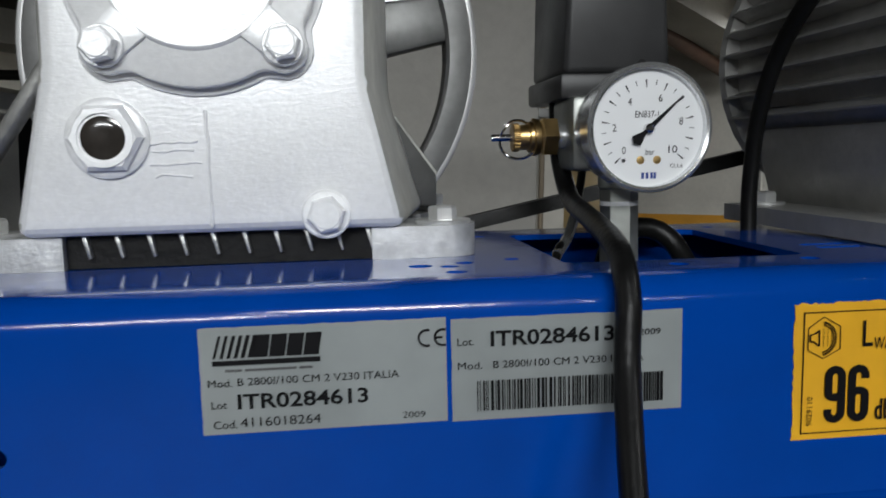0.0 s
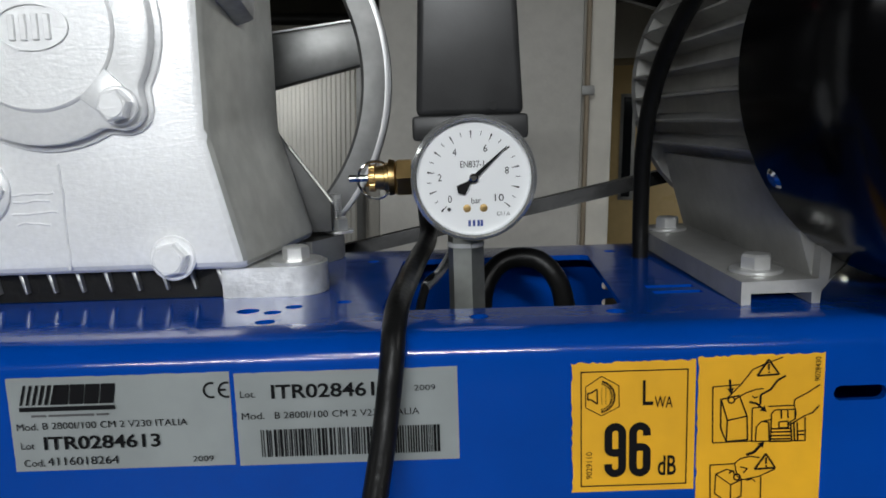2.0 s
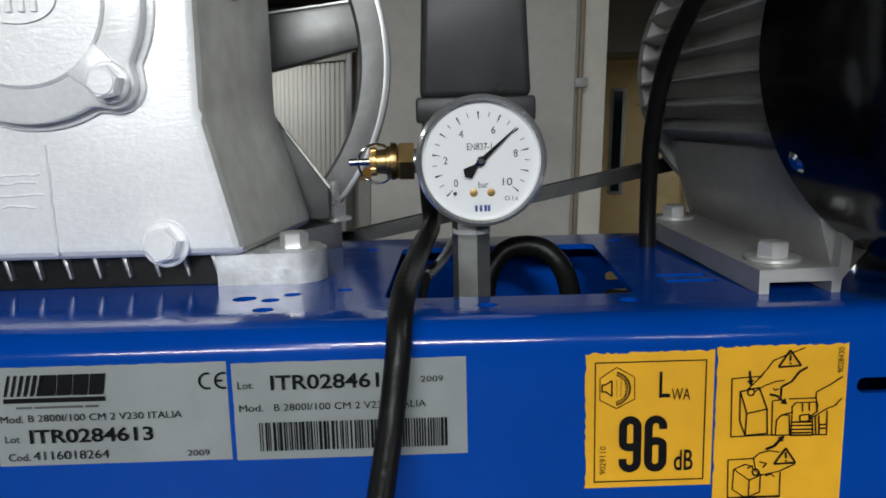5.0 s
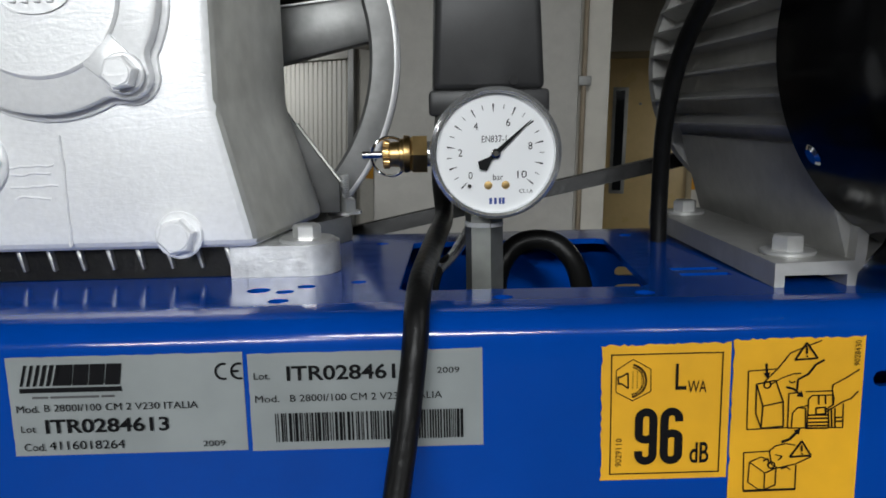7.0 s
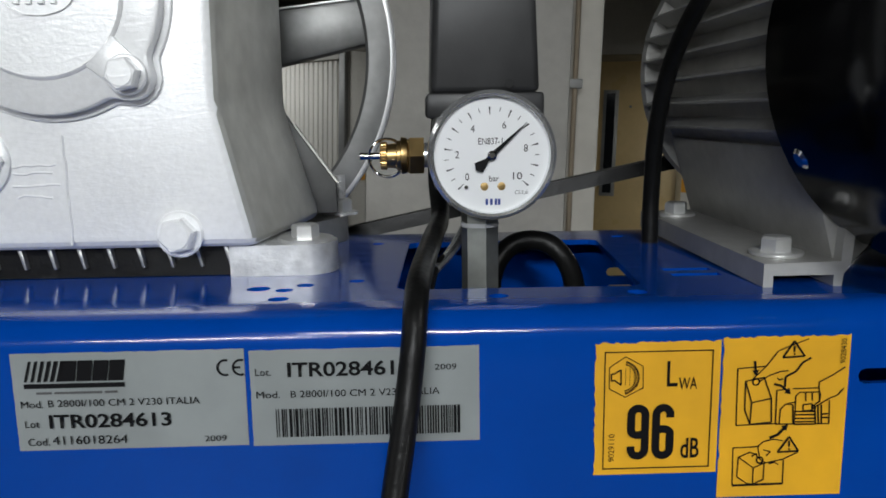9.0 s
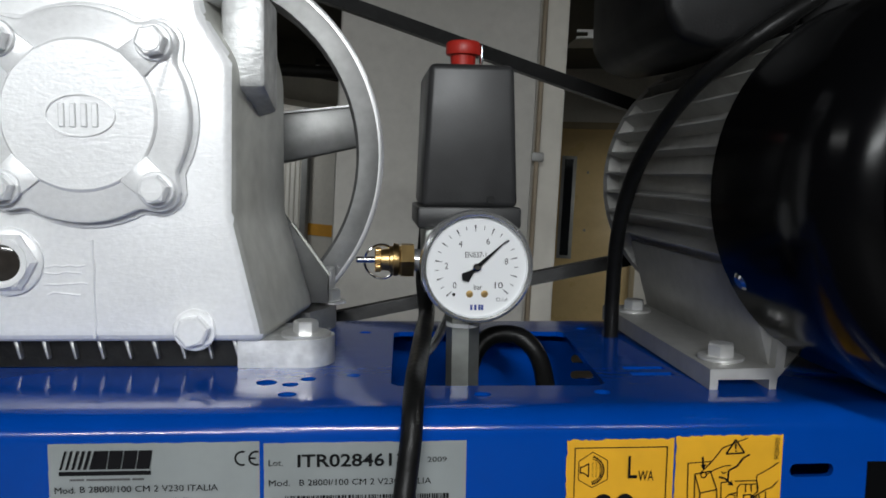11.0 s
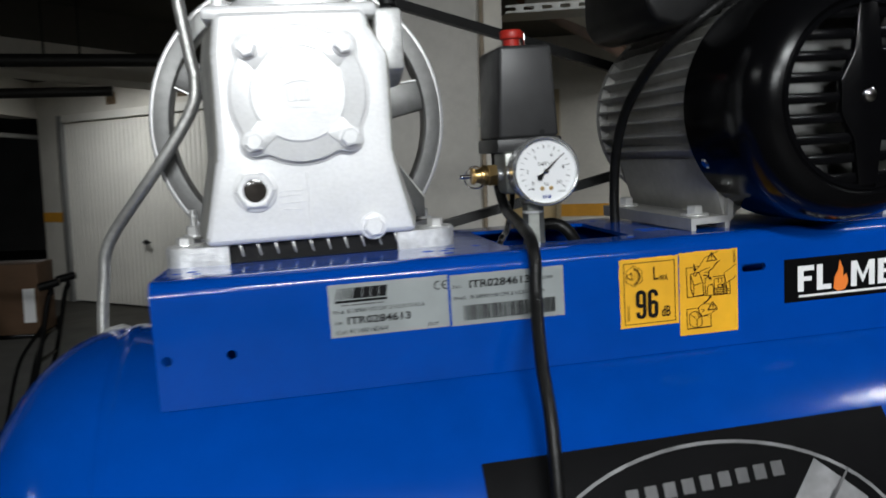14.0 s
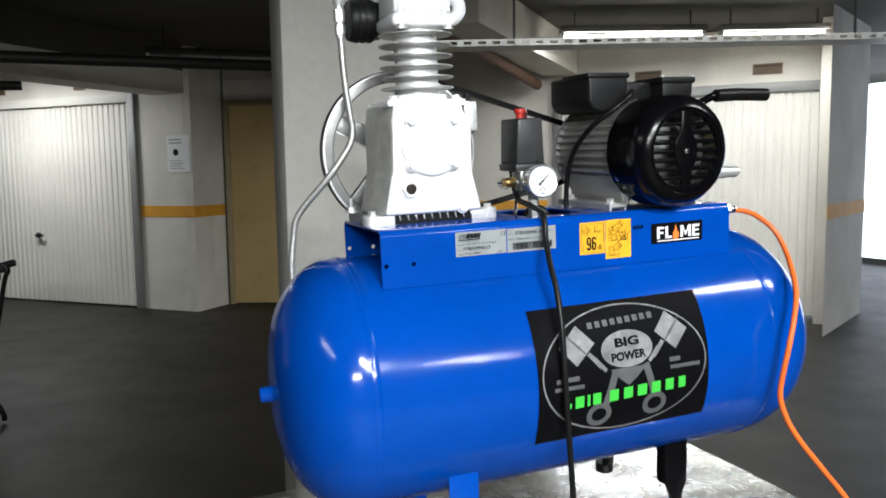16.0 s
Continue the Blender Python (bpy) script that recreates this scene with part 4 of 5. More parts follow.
tagged(part("bar_code", bm, INK, st), kind="stuff")
st = sticker(0.3278, 0.3748, 0.9880, 1.0400, YELLOW, "yellow sound level sticker with black print")
bm = bmesh.new()
for a in ((0.3312, 0.3718, 0.9905, 0.9909), (0.3312, 0.3718, 1.0362, 1.0366), (0.3312, 0.3316, 0.9905, 1.0366), (0.3714, 0.3718, 0.9905, 1.0366)):
    box(a[0], a[1], -0.0012, -0.001, a[2], a[3], 0, 1, bm)
part("printed_border", bm, INK, st)
bm = bmesh.new()
def line2(pts, w, bm, y=-0.0012):
    for (xa, za), (xb, zb) in zip(pts, pts[1:]):
        d = Vector((xb - xa, zb - za))
        if d.length < 1e-6:
            continue
        n2 = Vector((-d.y, d.x)).normalized() * w / 2
        slab([(xa + n2.x, za + n2.y), (xb + n2.x, zb + n2.y), (xb - n2.x, zb - n2.y), (xa - n2.x, za - n2.y)], y, y + 0.0002, 0, None, 1, bm)
def ring2(cx, cz, r, w, n, bm, a0=90, sweep_deg=360, y=-0.0012):
    for i in range(n):
        a, b = radians(a0 + sweep_deg * i / n), radians(a0 + sweep_deg * (i + 1) / n)
        slab([(cx + r * math.cos(a), cz + r * math.sin(a)), (cx + (r - w) * math.cos(a), cz + (r - w) * math.sin(a)), (cx + (r - w) * math.cos(b), cz + (r - w) * math.sin(b)), (cx + r * math.cos(b), cz + r * math.sin(b))], y, y + 0.0002, 0, None, 1, bm)
line2([(0.3391, 1.0346), (0.3456, 1.0308), (0.3458, 1.0224), (0.3392, 1.019), (0.3331, 1.0224), (0.3331, 1.0306), (0.3391, 1.0346)], 0.00028, bm)
line2([(0.3339, 1.0281), (0.335, 1.0281), (0.3374, 1.0296), (0.3375, 1.0237), (0.3351, 1.0256), (0.3339, 1.0254), (0.3339, 1.0281)], 0.0005, bm)
for i in range(22):
    ring2(0.3378, 1.0265, 0.0066, 0.0008, 1, bm, -78 + 7.1 * i, 5.2)
    ring2(0.3378, 1.0265, 0.0055, 0.0005, 1, bm, -78 + 7.1 * i, 4.4)
for k in range(3):
    for i in range(8):
        box(0.3390 + 0.0016 * k, 0.3393 + 0.0016 * k, -0.0012, -0.001, 1.0237 + 0.00085 * i, 1.0240 + 0.00085 * i, 0, 1, bm)
part("sound_icon", bm, INK, st)
lettering("L", 0.3540, 1.0228, 0.0098, INK, st, width=0.0040, bold=0.008)
lettering("WA", 0.3592, 1.0215, 0.0046, INK, st, width=0.0068)
def condensed_six(cx, cz, w, h, stroke, turned):
    """A heavy condensed figure drawn with one thick stroke; turned round it is a nine."""
    r, k = (w - stroke) / 2, h / 2 - stroke / 2
    path = [(r, k - r - 0.0012)] + [(r * math.cos(a), k - r + r * math.sin(a)) for a in (math.pi * i / 10 for i in range(11))]
    path += [(r * math.cos(a), -k + r + r * math.sin(a)) for a in (math.pi + math.pi * i / 10 for i in range(11))]
    path += [(r * math.cos(a), -0.0005 + r * 0.6 * math.sin(a)) for a in (math.pi * i / 10 for i in range(11))]
    sgn = -1 if turned else 1
    path = [Vector((cx + sgn * x, cz + sgn * z)) for x, z in path]
    path = [p for k, p in enumerate(path) if k == 0 or (p - path[k - 1]).length > 1e-5]
    bm, rows = bmesh.new(), []
    for k, p in enumerate(path):
        d = (path[min(k + 1, len(path) - 1)] - path[max(k - 1, 0)]).normalized()
        n2 = Vector((-d.y, d.x)) * stroke / 2
        y = -0.0012 - 0.000006 * k  # the stroke runs over its own start
        rows.append([bm.verts.new((q.x, yy, q.y)) for q, yy in ((p + n2, y), (p - n2, y), (p - n2, -0.0009), (p + n2, -0.0009))])
    for r0, r1 in zip(rows, rows[1:]):
        for k in range(4):
            bm.faces.new((r0[k], r0[(k + 1) % 4], r1[(k + 1) % 4], r1[k]))
    bm.faces.new(rows[0]), bm.faces.new(rows[-1][::-1])
    return part("numeral", bm, INK, st)


condensed_six(0.3444, 1.0050, 0.0082, 0.0218, 0.0029, True)
condensed_six(0.3538, 1.0050, 0.0082, 0.0218, 0.0029, False)
lettering("dB", 0.3605, 0.9945, 0.0078, INK, st, width=0.0070, bold=0.02)
lettering("9029110", 0.3355, 0.9935, 0.0022, INK, st, width=0.0110, turn=90)
st = sticker(0.3756, 0.4235, 0.9775, 1.0410, YELLOW, "yellow warning sticker with line drawings")
W = 0.00040


def drawing(name, lines, width):
    own = bmesh.new()
    for pts in lines:
        line2(pts, width, own)
    return part(name, own, INK, st)


def drawn_arrow(pts, width):
    own = bmesh.new()
    line2(pts, width, own)
    (xa, za), (xb, zb) = pts[-2:]
    d = Vector((xb - xa, zb - za)).normalized()
    slab([(xb + d.x * 0.0022, zb + d.y * 0.0022), (xb - d.y * 0.0013, zb + d.x * 0.0013), (xb + d.y * 0.0013, zb - d.x * 0.0013)], -0.0012, -0.001, 0, None, 1, own)
    return part("printed_arrow", own, INK, st)


drawing("drawn_panel", [[(0.3915, 1.0296), (0.3811, 1.029), (0.3815, 1.0067), (0.3972, 1.007)]], W)
drawing("drawn_switch", [[(0.3843, 1.024), (0.3912, 1.0253), (0.3944, 1.017), (0.387, 1.0155), (0.3843, 1.024), (0.3845, 1.0127), (0.3867, 1.0071), (0.387, 1.0155)], [(0.3944, 1.017), (0.3949, 1.0076), (0.3867, 1.007)]], W * 1.2)
drawing("drawn_arm", [[(0.3869, 1.0247), (0.3915, 1.0294), (0.3937, 1.0322), (0.396, 1.0354), (0.3997, 1.037), (0.4071, 1.0398)], [(0.3893, 1.0237), (0.3934, 1.0261), (0.3974, 1.0275), (0.4002, 1.0277)], [(0.3962, 1.025), (0.3969, 1.0241), (0.3983, 1.0246)]], W)
drawing("drawn_arm", [[(0.3992, 1.0213), (0.3993, 1.0253), (0.403, 1.0273), (0.4055, 1.0308), (0.4085, 1.0325)]], W * 1.8)
drawing("drawn_machine", [[(0.3996, 1.0204), (0.3963, 1.0201), (0.3965, 1.0068), (0.4169, 1.0064), (0.4166, 1.0157)], [(0.4024, 1.0206), (0.4124, 1.0207)], [(0.3979, 1.0068), (0.3981, 1.0126), (0.3999, 1.0146), (0.4037, 1.0154), (0.4036, 1.0176), (0.4049, 1.0191), (0.4125, 1.0191), (0.4128, 1.0151)], [(0.4037, 1.0154), (0.4036, 1.0062)], [(0.3999, 1.0146), (0.4027, 1.0143), (0.4032, 1.0066)]], W)
drawing("drawn_fins", [[(0.4036, 1.0116), (0.4111, 1.0115)], [(0.4037, 1.0103), (0.4112, 1.0102)], [(0.4038, 1.0088), (0.4113, 1.0087)], [(0.4038, 1.0075), (0.4113, 1.0074)], [(0.4039, 1.0065), (0.4114, 1.0064)], [(0.4138, 1.0103), (0.4163, 1.0104)], [(0.4139, 1.0089), (0.4164, 1.0089)]], W * 1.4)
drawing("drawn_bracket", [[(0.4111, 1.0137), (0.4118, 1.0064)], [(0.4123, 1.0137), (0.4129, 1.0063)], [(0.4136, 1.014), (0.4141, 1.0063)], [(0.4066, 1.0142), (0.41, 1.0145), (0.4102, 1.0119), (0.4067, 1.0118), (0.4066, 1.0142)], [(0.4073, 1.0189), (0.4075, 1.0156)], [(0.4098, 1.0188), (0.41, 1.0158)]], W * 1.2)
drawing("drawn_arm", [[(0.4216, 1.0286), (0.4173, 1.0257), (0.4123, 1.023), (0.4121, 1.0209), (0.413, 1.0177), (0.4128, 1.0155), (0.4101, 1.0134)], [(0.4217, 1.0203), (0.4193, 1.0175), (0.4165, 1.0165), (0.4102, 1.0126)]], W)
drawing("drawn_panel", [[(0.3907, 0.998), (0.3808, 0.9977), (0.3812, 0.9827)], [(0.4006, 0.9827), (0.4005, 0.9922)]], W)
drawing("drawn_panel", [[(0.3812, 0.9825), (0.4006, 0.9827)]], W * 2)
drawing("drawn_cube", [[(0.3898, 0.9948), (0.3873, 0.9958), (0.3831, 0.9939), (0.389, 0.9894), (0.3935, 0.9915)], [(0.3831, 0.9939), (0.3828, 0.986), (0.3868, 0.9831), (0.389, 0.9828), (0.3931, 0.9846), (0.3931, 0.9914)], [(0.389, 0.9894), (0.389, 0.9828)]], W)
drawing("drawn_arm", [[(0.3903, 0.9981), (0.3923, 0.9999), (0.3961, 1.0008), (0.3997, 1.0001)], [(0.406, 0.9954), (0.4001, 0.9926), (0.3938, 0.9913)], [(0.3903, 0.9978), (0.3913, 0.9929), (0.3938, 0.9912)], [(0.3881, 0.9941), (0.3898, 0.9952), (0.3902, 0.9937)], [(0.3925, 0.9966), (0.3952, 0.9958), (0.3937, 0.9942)], [(0.3949, 0.9909), (0.397, 0.9916), (0.3985, 0.9904)]], W)
drawing("warning_triangle", [[(0.4018, 1.0391), (0.406, 1.0332), (0.3978, 1.0328), (0.4018, 1.0391)], [(0.4019, 1.0373), (0.402, 1.035)], [(0.4021, 1.0343), (0.4021, 1.0338)]], W * 1.7)
drawing("warning_triangle", [[(0.4021, 1.0016), (0.4059, 0.9958), (0.398, 0.9955), (0.4021, 1.0016)], [(0.4022, 1.0), (0.4023, 0.9976)], [(0.4024, 0.9969), (0.4024, 0.9963)]], W * 1.7)
drawn_arrow([(0.3874, 1.0317), (0.3878, 1.0282)], W * 2)
drawn_arrow([(0.3951, 1.0226), (0.3978, 1.0219), (0.4, 1.02)], W * 2)
drawn_arrow([(0.3946, 1.0014), (0.3975, 1.0024), (0.3998, 1.0049)], W * 2.4)
own = bmesh.new()
for x, z in [(0.3882, 1.0236), (0.3913, 0.9925)]:
    ring2(x, z, 0.0015, 0.0005, 12, own)
part("drawn_button", own, INK, st)
lettering("9028430", 0.4215, 1.0300, 0.0020, INK, st, width=0.0095, turn=90)
st = sticker(0.4630, 0.5655, 0.9940, 1.0280, POSTER, "black advertising sticker with white bars and a flame")
bm = bmesh.new()
def bars(spec, bm):
    for x0, x1, z0, z1 in spec:
        box(x0, x1, -0.0012, -0.001, z0, z1, 0, 1, bm)
bars(((0.474, 0.479, 1.002, 1.022), (0.479, 0.488, 1.018, 1.022), (0.479, 0.486, 1.010, 1.0135), (0.4905, 0.4955, 1.002, 1.022), (0.4955, 0.503, 1.002, 1.006),
      (0.5205, 0.5255, 1.002, 1.022), (0.5365, 0.5415, 1.002, 1.022), (0.5445, 0.5495, 1.002, 1.022), (0.5495, 0.5585, 1.018, 1.022), (0.5495, 0.5575, 1.0105, 1.0135), (0.5495, 0.5585, 1.002, 1.0055)), bm)
slab([(0.5255, 1.022), (0.531, 1.010), (0.5365, 1.022), (0.5365, 1.016), (0.531, 1.004), (0.5255, 1.016)], -0.0012, -0.001, 0, None, 1, bm)
bars(((0.475, 0.558, 0.9975, 0.9992),), bm)
part("white_lettering_shape", bm, WHITE, st)
bm = slab([(0.505, 1.002), (0.509, 0.9995), (0.515, 1.0005), (0.518, 1.006), (0.5165, 1.013), (0.5135, 1.0105), (0.5135, 1.017), (0.5105, 1.024), (0.509, 1.016), (0.506, 1.011)], -0.0013, -0.001)
part("flame_shape", bm, FLAME, st)

# ---- poster on the tank ----
def wrap(poly, lift):
    """A flat outline (x, metres along the arc from the tank's middle height) laid on the tank."""
    own = bmesh.new()
    own.faces.new([own.verts.new((x, 0, s)) for x, s in poly])
    lo, hi = min(s for _, s in poly), max(s for _, s in poly)
    k = math.ceil(lo / 0.008) * 0.008
    while k < hi:
        bmesh.ops.bisect_plane(own, geom=own.verts[:] + own.edges[:] + own.faces[:], plane_co=(0, 0, k), plane_no=(0, 0, 1), dist=1e-6)
        k += 0.008
    for v in own.verts:
        a = v.co.z / TR
        v.co = (v.co.x, TY - (TR + lift) * math.cos(a), TZ + (TR + lift) * math.sin(a))
    return own


def wrapped_each(name, polys, lift, mat, parent, label=""):
    for poly in polys:
        part(name, wrap(poly, lift), mat, parent, label)


def wrapped(name, polys, lift, mat, parent, label=""):
    bm = bmesh.new()
    for poly in polys:
        merge(bm, wrap(poly, lift))
    bmesh.ops.remove_doubles(bm, verts=bm.verts[:], dist=2e-5)
    return part(name, bm, mat, parent, label)


def ellipse(cx, cs, rx, rs, n=48):
    return [(cx + rx * math.cos(2 * math.pi * i / n), cs + rs * math.sin(2 * math.pi * i / n)) for i in range(n)]


def oval_ring(cx, cs, rx, rs, w, n=64):
    out = []
    for i in range(n):
        a, b = 2 * math.pi * i / n, 2 * math.pi * (i + 1) / n
        out.append([(cx + rx * math.cos(a), cs + rs * math.sin(a)), (cx + rx * math.cos(b), cs + rs * math.sin(b)), (cx + (rx - w) * math.cos(b), cs + (rs - w) * math.sin(b)), (cx + (rx - w) * math.cos(a), cs + (rs - w) * math.sin(a))])
    return out


def rect(cx, cs, w, h, deg=0.0):
    c, s = math.cos(radians(deg)), math.sin(radians(deg))
    return [(cx + x * c - y * s, cs + x * s + y * c) for x, y in ((-w / 2, -h / 2), (w / 2, -h / 2), (w / 2, h / 2), (-w / 2, h / 2))]


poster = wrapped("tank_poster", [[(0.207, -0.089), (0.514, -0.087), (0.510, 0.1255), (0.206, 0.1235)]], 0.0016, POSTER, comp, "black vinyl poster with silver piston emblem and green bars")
wrapped("silver_ring", oval_ring(0.360, 0.017, 0.1470, 0.1010, 0.0024), 0.0022, PRINT, poster)
wrapped("emblem_oval", [ellipse(0.362, 0.047, 0.046, 0.0285)], 0.0022, PRINT, poster)
def wrapped_text(text, x, arc, height, width, lift, mat):
    ob = lettering(text, x, arc, height, mat, poster, 0.0, width, 1.5, 0.06, align="CENTER")
    for v in ob.data.vertices:
        a = v.co.z / TR
        v.co = (v.co.x, TY - (TR + lift) * math.cos(a), TZ + (TR + lift) * math.sin(a))


wrapped_text("BIG", 0.3625, 0.0515, 0.0125, 0.043, 0.0030, POSTER)
wrapped_text("POWER", 0.3625, 0.0305, 0.0120, 0.062, 0.0030, POSTER)
pist = [rect(0.276, 0.061, 0.046, 0.040, 42), rect(0.446, 0.066, 0.046, 0.040, -42)]
wrapped_each("piston_shape", pist, 0.0022, PRINT, poster)
wrapped_each("piston_detail", [rect(0.276 - 0.012 * k, 0.061 + 0.011 * k, 0.0016, 0.038, 42) for k in (-0.6, 0, 0.6)] + [rect(0.446 + 0.012 * k, 0.066 + 0.011 * k, 0.0016, 0.038, -42) for k in (-0.6, 0, 0.6)] + [ellipse(0.279, 0.058, 0.003, 0.003, 12), ellipse(0.443, 0.063, 0.003, 0.003, 12)], 0.0028, PRINT_DARK, poster)
wrapped_each("rod_shape", [rect(0.304, 0.036, 0.007, 0.03, 42), rect(0.313, 0.028, 0.006, 0.028, 42), rect(0.418, 0.040, 0.007, 0.03, -42), rect(0.409, 0.033, 0.006, 0.028, -42)], 0.0022, PRINT, poster)
wrapped("crossed_rod_shape", [[(0.330, 0.018), (0.394, 0.018), (0.378, 0.002), (0.362, -0.010), (0.346, 0.002)], rect(0.330, -0.012, 0.012, 0.06, -18), rect(0.402, -0.008, 0.012, 0.06, 18)] + oval_ring(0.312, -0.052, 0.022, 0.020, 0.009, 24) + oval_ring(0.412, -0.048, 0.022, 0.020, 0.009, 24), 0.0020, PRINT_DARK, poster)
wrapped_each("number_bar", [rect(0.304 + i * 0.0136, 0.0885 + 0.0006 * i, 0.0088, 0.0098) for i in range(9)], 0.0024, PRINT_DARK, poster, "plain grey bar")
wrapped_each("side_bar", [rect(0.240, 0.012, 0.008, 0.007), rect(0.262, 0.013, 0.026, 0.007), rect(0.258, 0.0, 0.050, 0.006), rect(0.447, 0.020, 0.020, 0.007), rect(0.466, 0.008, 0.056, 0.006)], 0.0024, PRINT_DARK, poster)
wrapped_each("green_bar", [rect(0.258, -0.028, 0.006, 0.008)] + [rect(x, -0.0245 + 0.03 * (x - 0.258), w, 0.0185, 2) for x, w in ((0.275, 0.015), (0.2905, 0.005), (0.305, 0.014), (0.335, 0.016), (0.3605, 0.016), (0.386, 0.017), (0.4115, 0.016), (0.4365, 0.015), (0.460, 0.013))], 0.0032, GREEN, poster, "bright green plain bar")

# ---- orange hose, a thing of its own ----
pts = [(0.64, 0.012, 1.039), (0.668, 0.014, 1.034), (0.701, 0.02, 1.022), (0.73, 0.01, 0.996), (0.731, -0.02, 0.957), (0.691, -0.082, 0.91), (0.662, -0.11, 0.871), (0.643, -0.118, 0.819), (0.641, -0.105, 0.746), (0.653, -0.105, 0.702), (0.672, -0.115, 0.662), (0.716, -0.125, 0.604), (0.76, -0.135, 0.547), (0.84, -0.17, 0.42), (0.9, -0.3, 0.2), (0.95, -0.5, -0.1), (1.1, -0.8, -0.24)]
hose = single("air_hose", sweep(pts, 0.0046, 12), ORANGE, "orange rubber air hose hanging from the compressor", "hose", m=BASE)

# ---- table ----
table = thing("work_table", (0.31, 0.15, 0.0), "low work table with shiny galvanised sheet top", "table")
def table_top():
    own = bmesh.new()
    nx, ny = 40, 26
    vs = [[own.verts.new((-0.28 + 1.17 * i / nx, -0.14 + 0.66 * j / ny, 0.744 + 0.004 * noise.noise(Vector((i * 0.22, j * 0.25, 0))))) for i in range(nx + 1)] for j in range(ny + 1)]
    for j in range(ny):
        for i in range(nx):
            own.faces.new((vs[j][i], vs[j][i + 1], vs[j + 1][i + 1], vs[j + 1][i]))
    low = bmesh.ops.extrude_face_region(own, geom=own.faces[:])
    bmesh.ops.translate(own, verts=[e for e in low["geom"] if isinstance(e, bmesh.types.BMVert)], vec=(0, 0, -0.02))
    return own
part("tabletop", table_top(), SHEET, table, "dented galvanised sheet top", 60)
for x in (-0.24, 0.85):
    for y in (-0.10, 0.48):
        part("leg", box(x - 0.02, x + 0.02, y - 0.02, y + 0.02, 0.0, 0.726, 0.003), PIPE, table)
for y in (-0.10, 0.48):
    part("rail", box(-0.22, 0.83, y - 0.012, y + 0.012, 0.66, 0.72, 0.002), PIPE, table)

# ---- the garage ----
ROOM = 2.72
structure("ground", box(-14, 14, -9, 19, -0.1, 0.0), FLOOR, "worn grey-brown concrete garage floor")
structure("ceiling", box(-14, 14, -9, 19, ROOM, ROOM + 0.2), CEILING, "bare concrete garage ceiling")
# Closing walls, mostly unseen, kept dark to cut reflections on the machine.
structure("wall_south", box(-14, 14, -9.2, -9, 0, ROOM), DUSK, "garage closing wall, coloured dark to cut reflections")
structure("wall_north_far", box(-14, 14, 19, 19.2, 0, ROOM), DUSK, "garage closing wall, coloured dark to cut reflections")
structure("wall_west_far", box(-14.2, -14, -9, 19, 0, ROOM), DUSK, "garage closing wall, coloured dark to cut reflections")
structure("wall_east_far", box(14, 14.2, -9, 19, 0, ROOM), DUSK, "garage closing wall, coloured dark to cut reflections")


def garage_door(width, height, place, turn, number, head=GREY):
    """A ribbed up-and-over door in a grey frame; its face looks towards -y before the turn, x from 0 to width."""
    m = Matrix.Translation(place) @ pose(0, 0, 0, 0, 0, turn)
    d = thing("door_%d" % number, (width / 2, 0, 0), "white ribbed metal up-and-over garage door in grey frame", "door", m=m)
    tagged(d, kind="structure")
    for x0, x1 in ((-0.09, 0.0), (width, width + 0.09)):
        part("door_frame", box(x0, x1, -0.045, 0.05, 0, height + 0.09, 0.004), GREY, d, "grey steel frame")
    part("door_frame", box(0.0, width, -0.045, 0.05, height, height + 0.09, 0.004), head, d)
    n = int(width / 0.075)
    step = width / n
    own = bmesh.new()
    prof = []
    for i in range(n):
        x = i * step
        prof += [(x, 0.0), (x + step * 0.12, 0.012), (x + step * 0.30, 0.012), (x + step * 0.42, 0.0)]
    prof.append((width, 0.0))
    poly = [(x, y) for x, y in prof] + [(width, 0.035), (0, 0.035)]
    vs0 = [own.verts.new((x, y, 0.02)) for x, y in poly]
    vs1 = [own.verts.new((x, y, height - 0.004)) for x, y in poly]
    m_ = len(poly)
    for i in range(m_):
        j = (i + 1) % m_
        own.faces.new((vs0[i], vs0[j], vs1[j], vs1[i]))
    own.faces.new(vs0[::-1]), own.faces.new(vs1)
    part("door_leaf", own, DOOR, d, "white ribbed sheet metal leaf", 20)
    bm = rod((width * 0.5, -0.03, 0.765), (width * 0.5, 0.0, 0.765), 0.03, 20, 0.004)
    box(width * 0.5 - 0.02, width * 0.5 + 0.10, -0.05, -0.03, 0.753, 0.777, 0.004, 2, bm)
    part("door_handle", bm, BLACK, d, "black turn handle")
    return d


def wall_vent(width, z0, z1, m):
    v = thing("wall_vent", (width / 2, 0, z0), "brown louvred vent cover over the garage door", "vent", "vents over the door", m)
    part("vent_back", box(0.012, width - 0.012, -0.004, -0.001, z0 + 0.012, z1 - 0.012), PIPE, v)
    for x0, x1, a, b in ((0, 0.014, z0, z1), (width - 0.014, width, z0, z1), (0.014, width - 0.014, z0, z0 + 0.014), (0.014, width - 0.014, z1 - 0.014, z1)):
        part("frame", box(x0, x1, -0.014, -0.001, a, b, 0.002), VENT, v)
    n = int((z1 - z0 - 0.03) / 0.018)
    for k in range(n):
        z = z0 + 0.022 + k * 0.018
        part("slat", slab([(0.014, z), (width - 0.014, z), (width - 0.014, z + 0.011), (0.014, z + 0.011)], -0.011, -0.005), VENT, v)


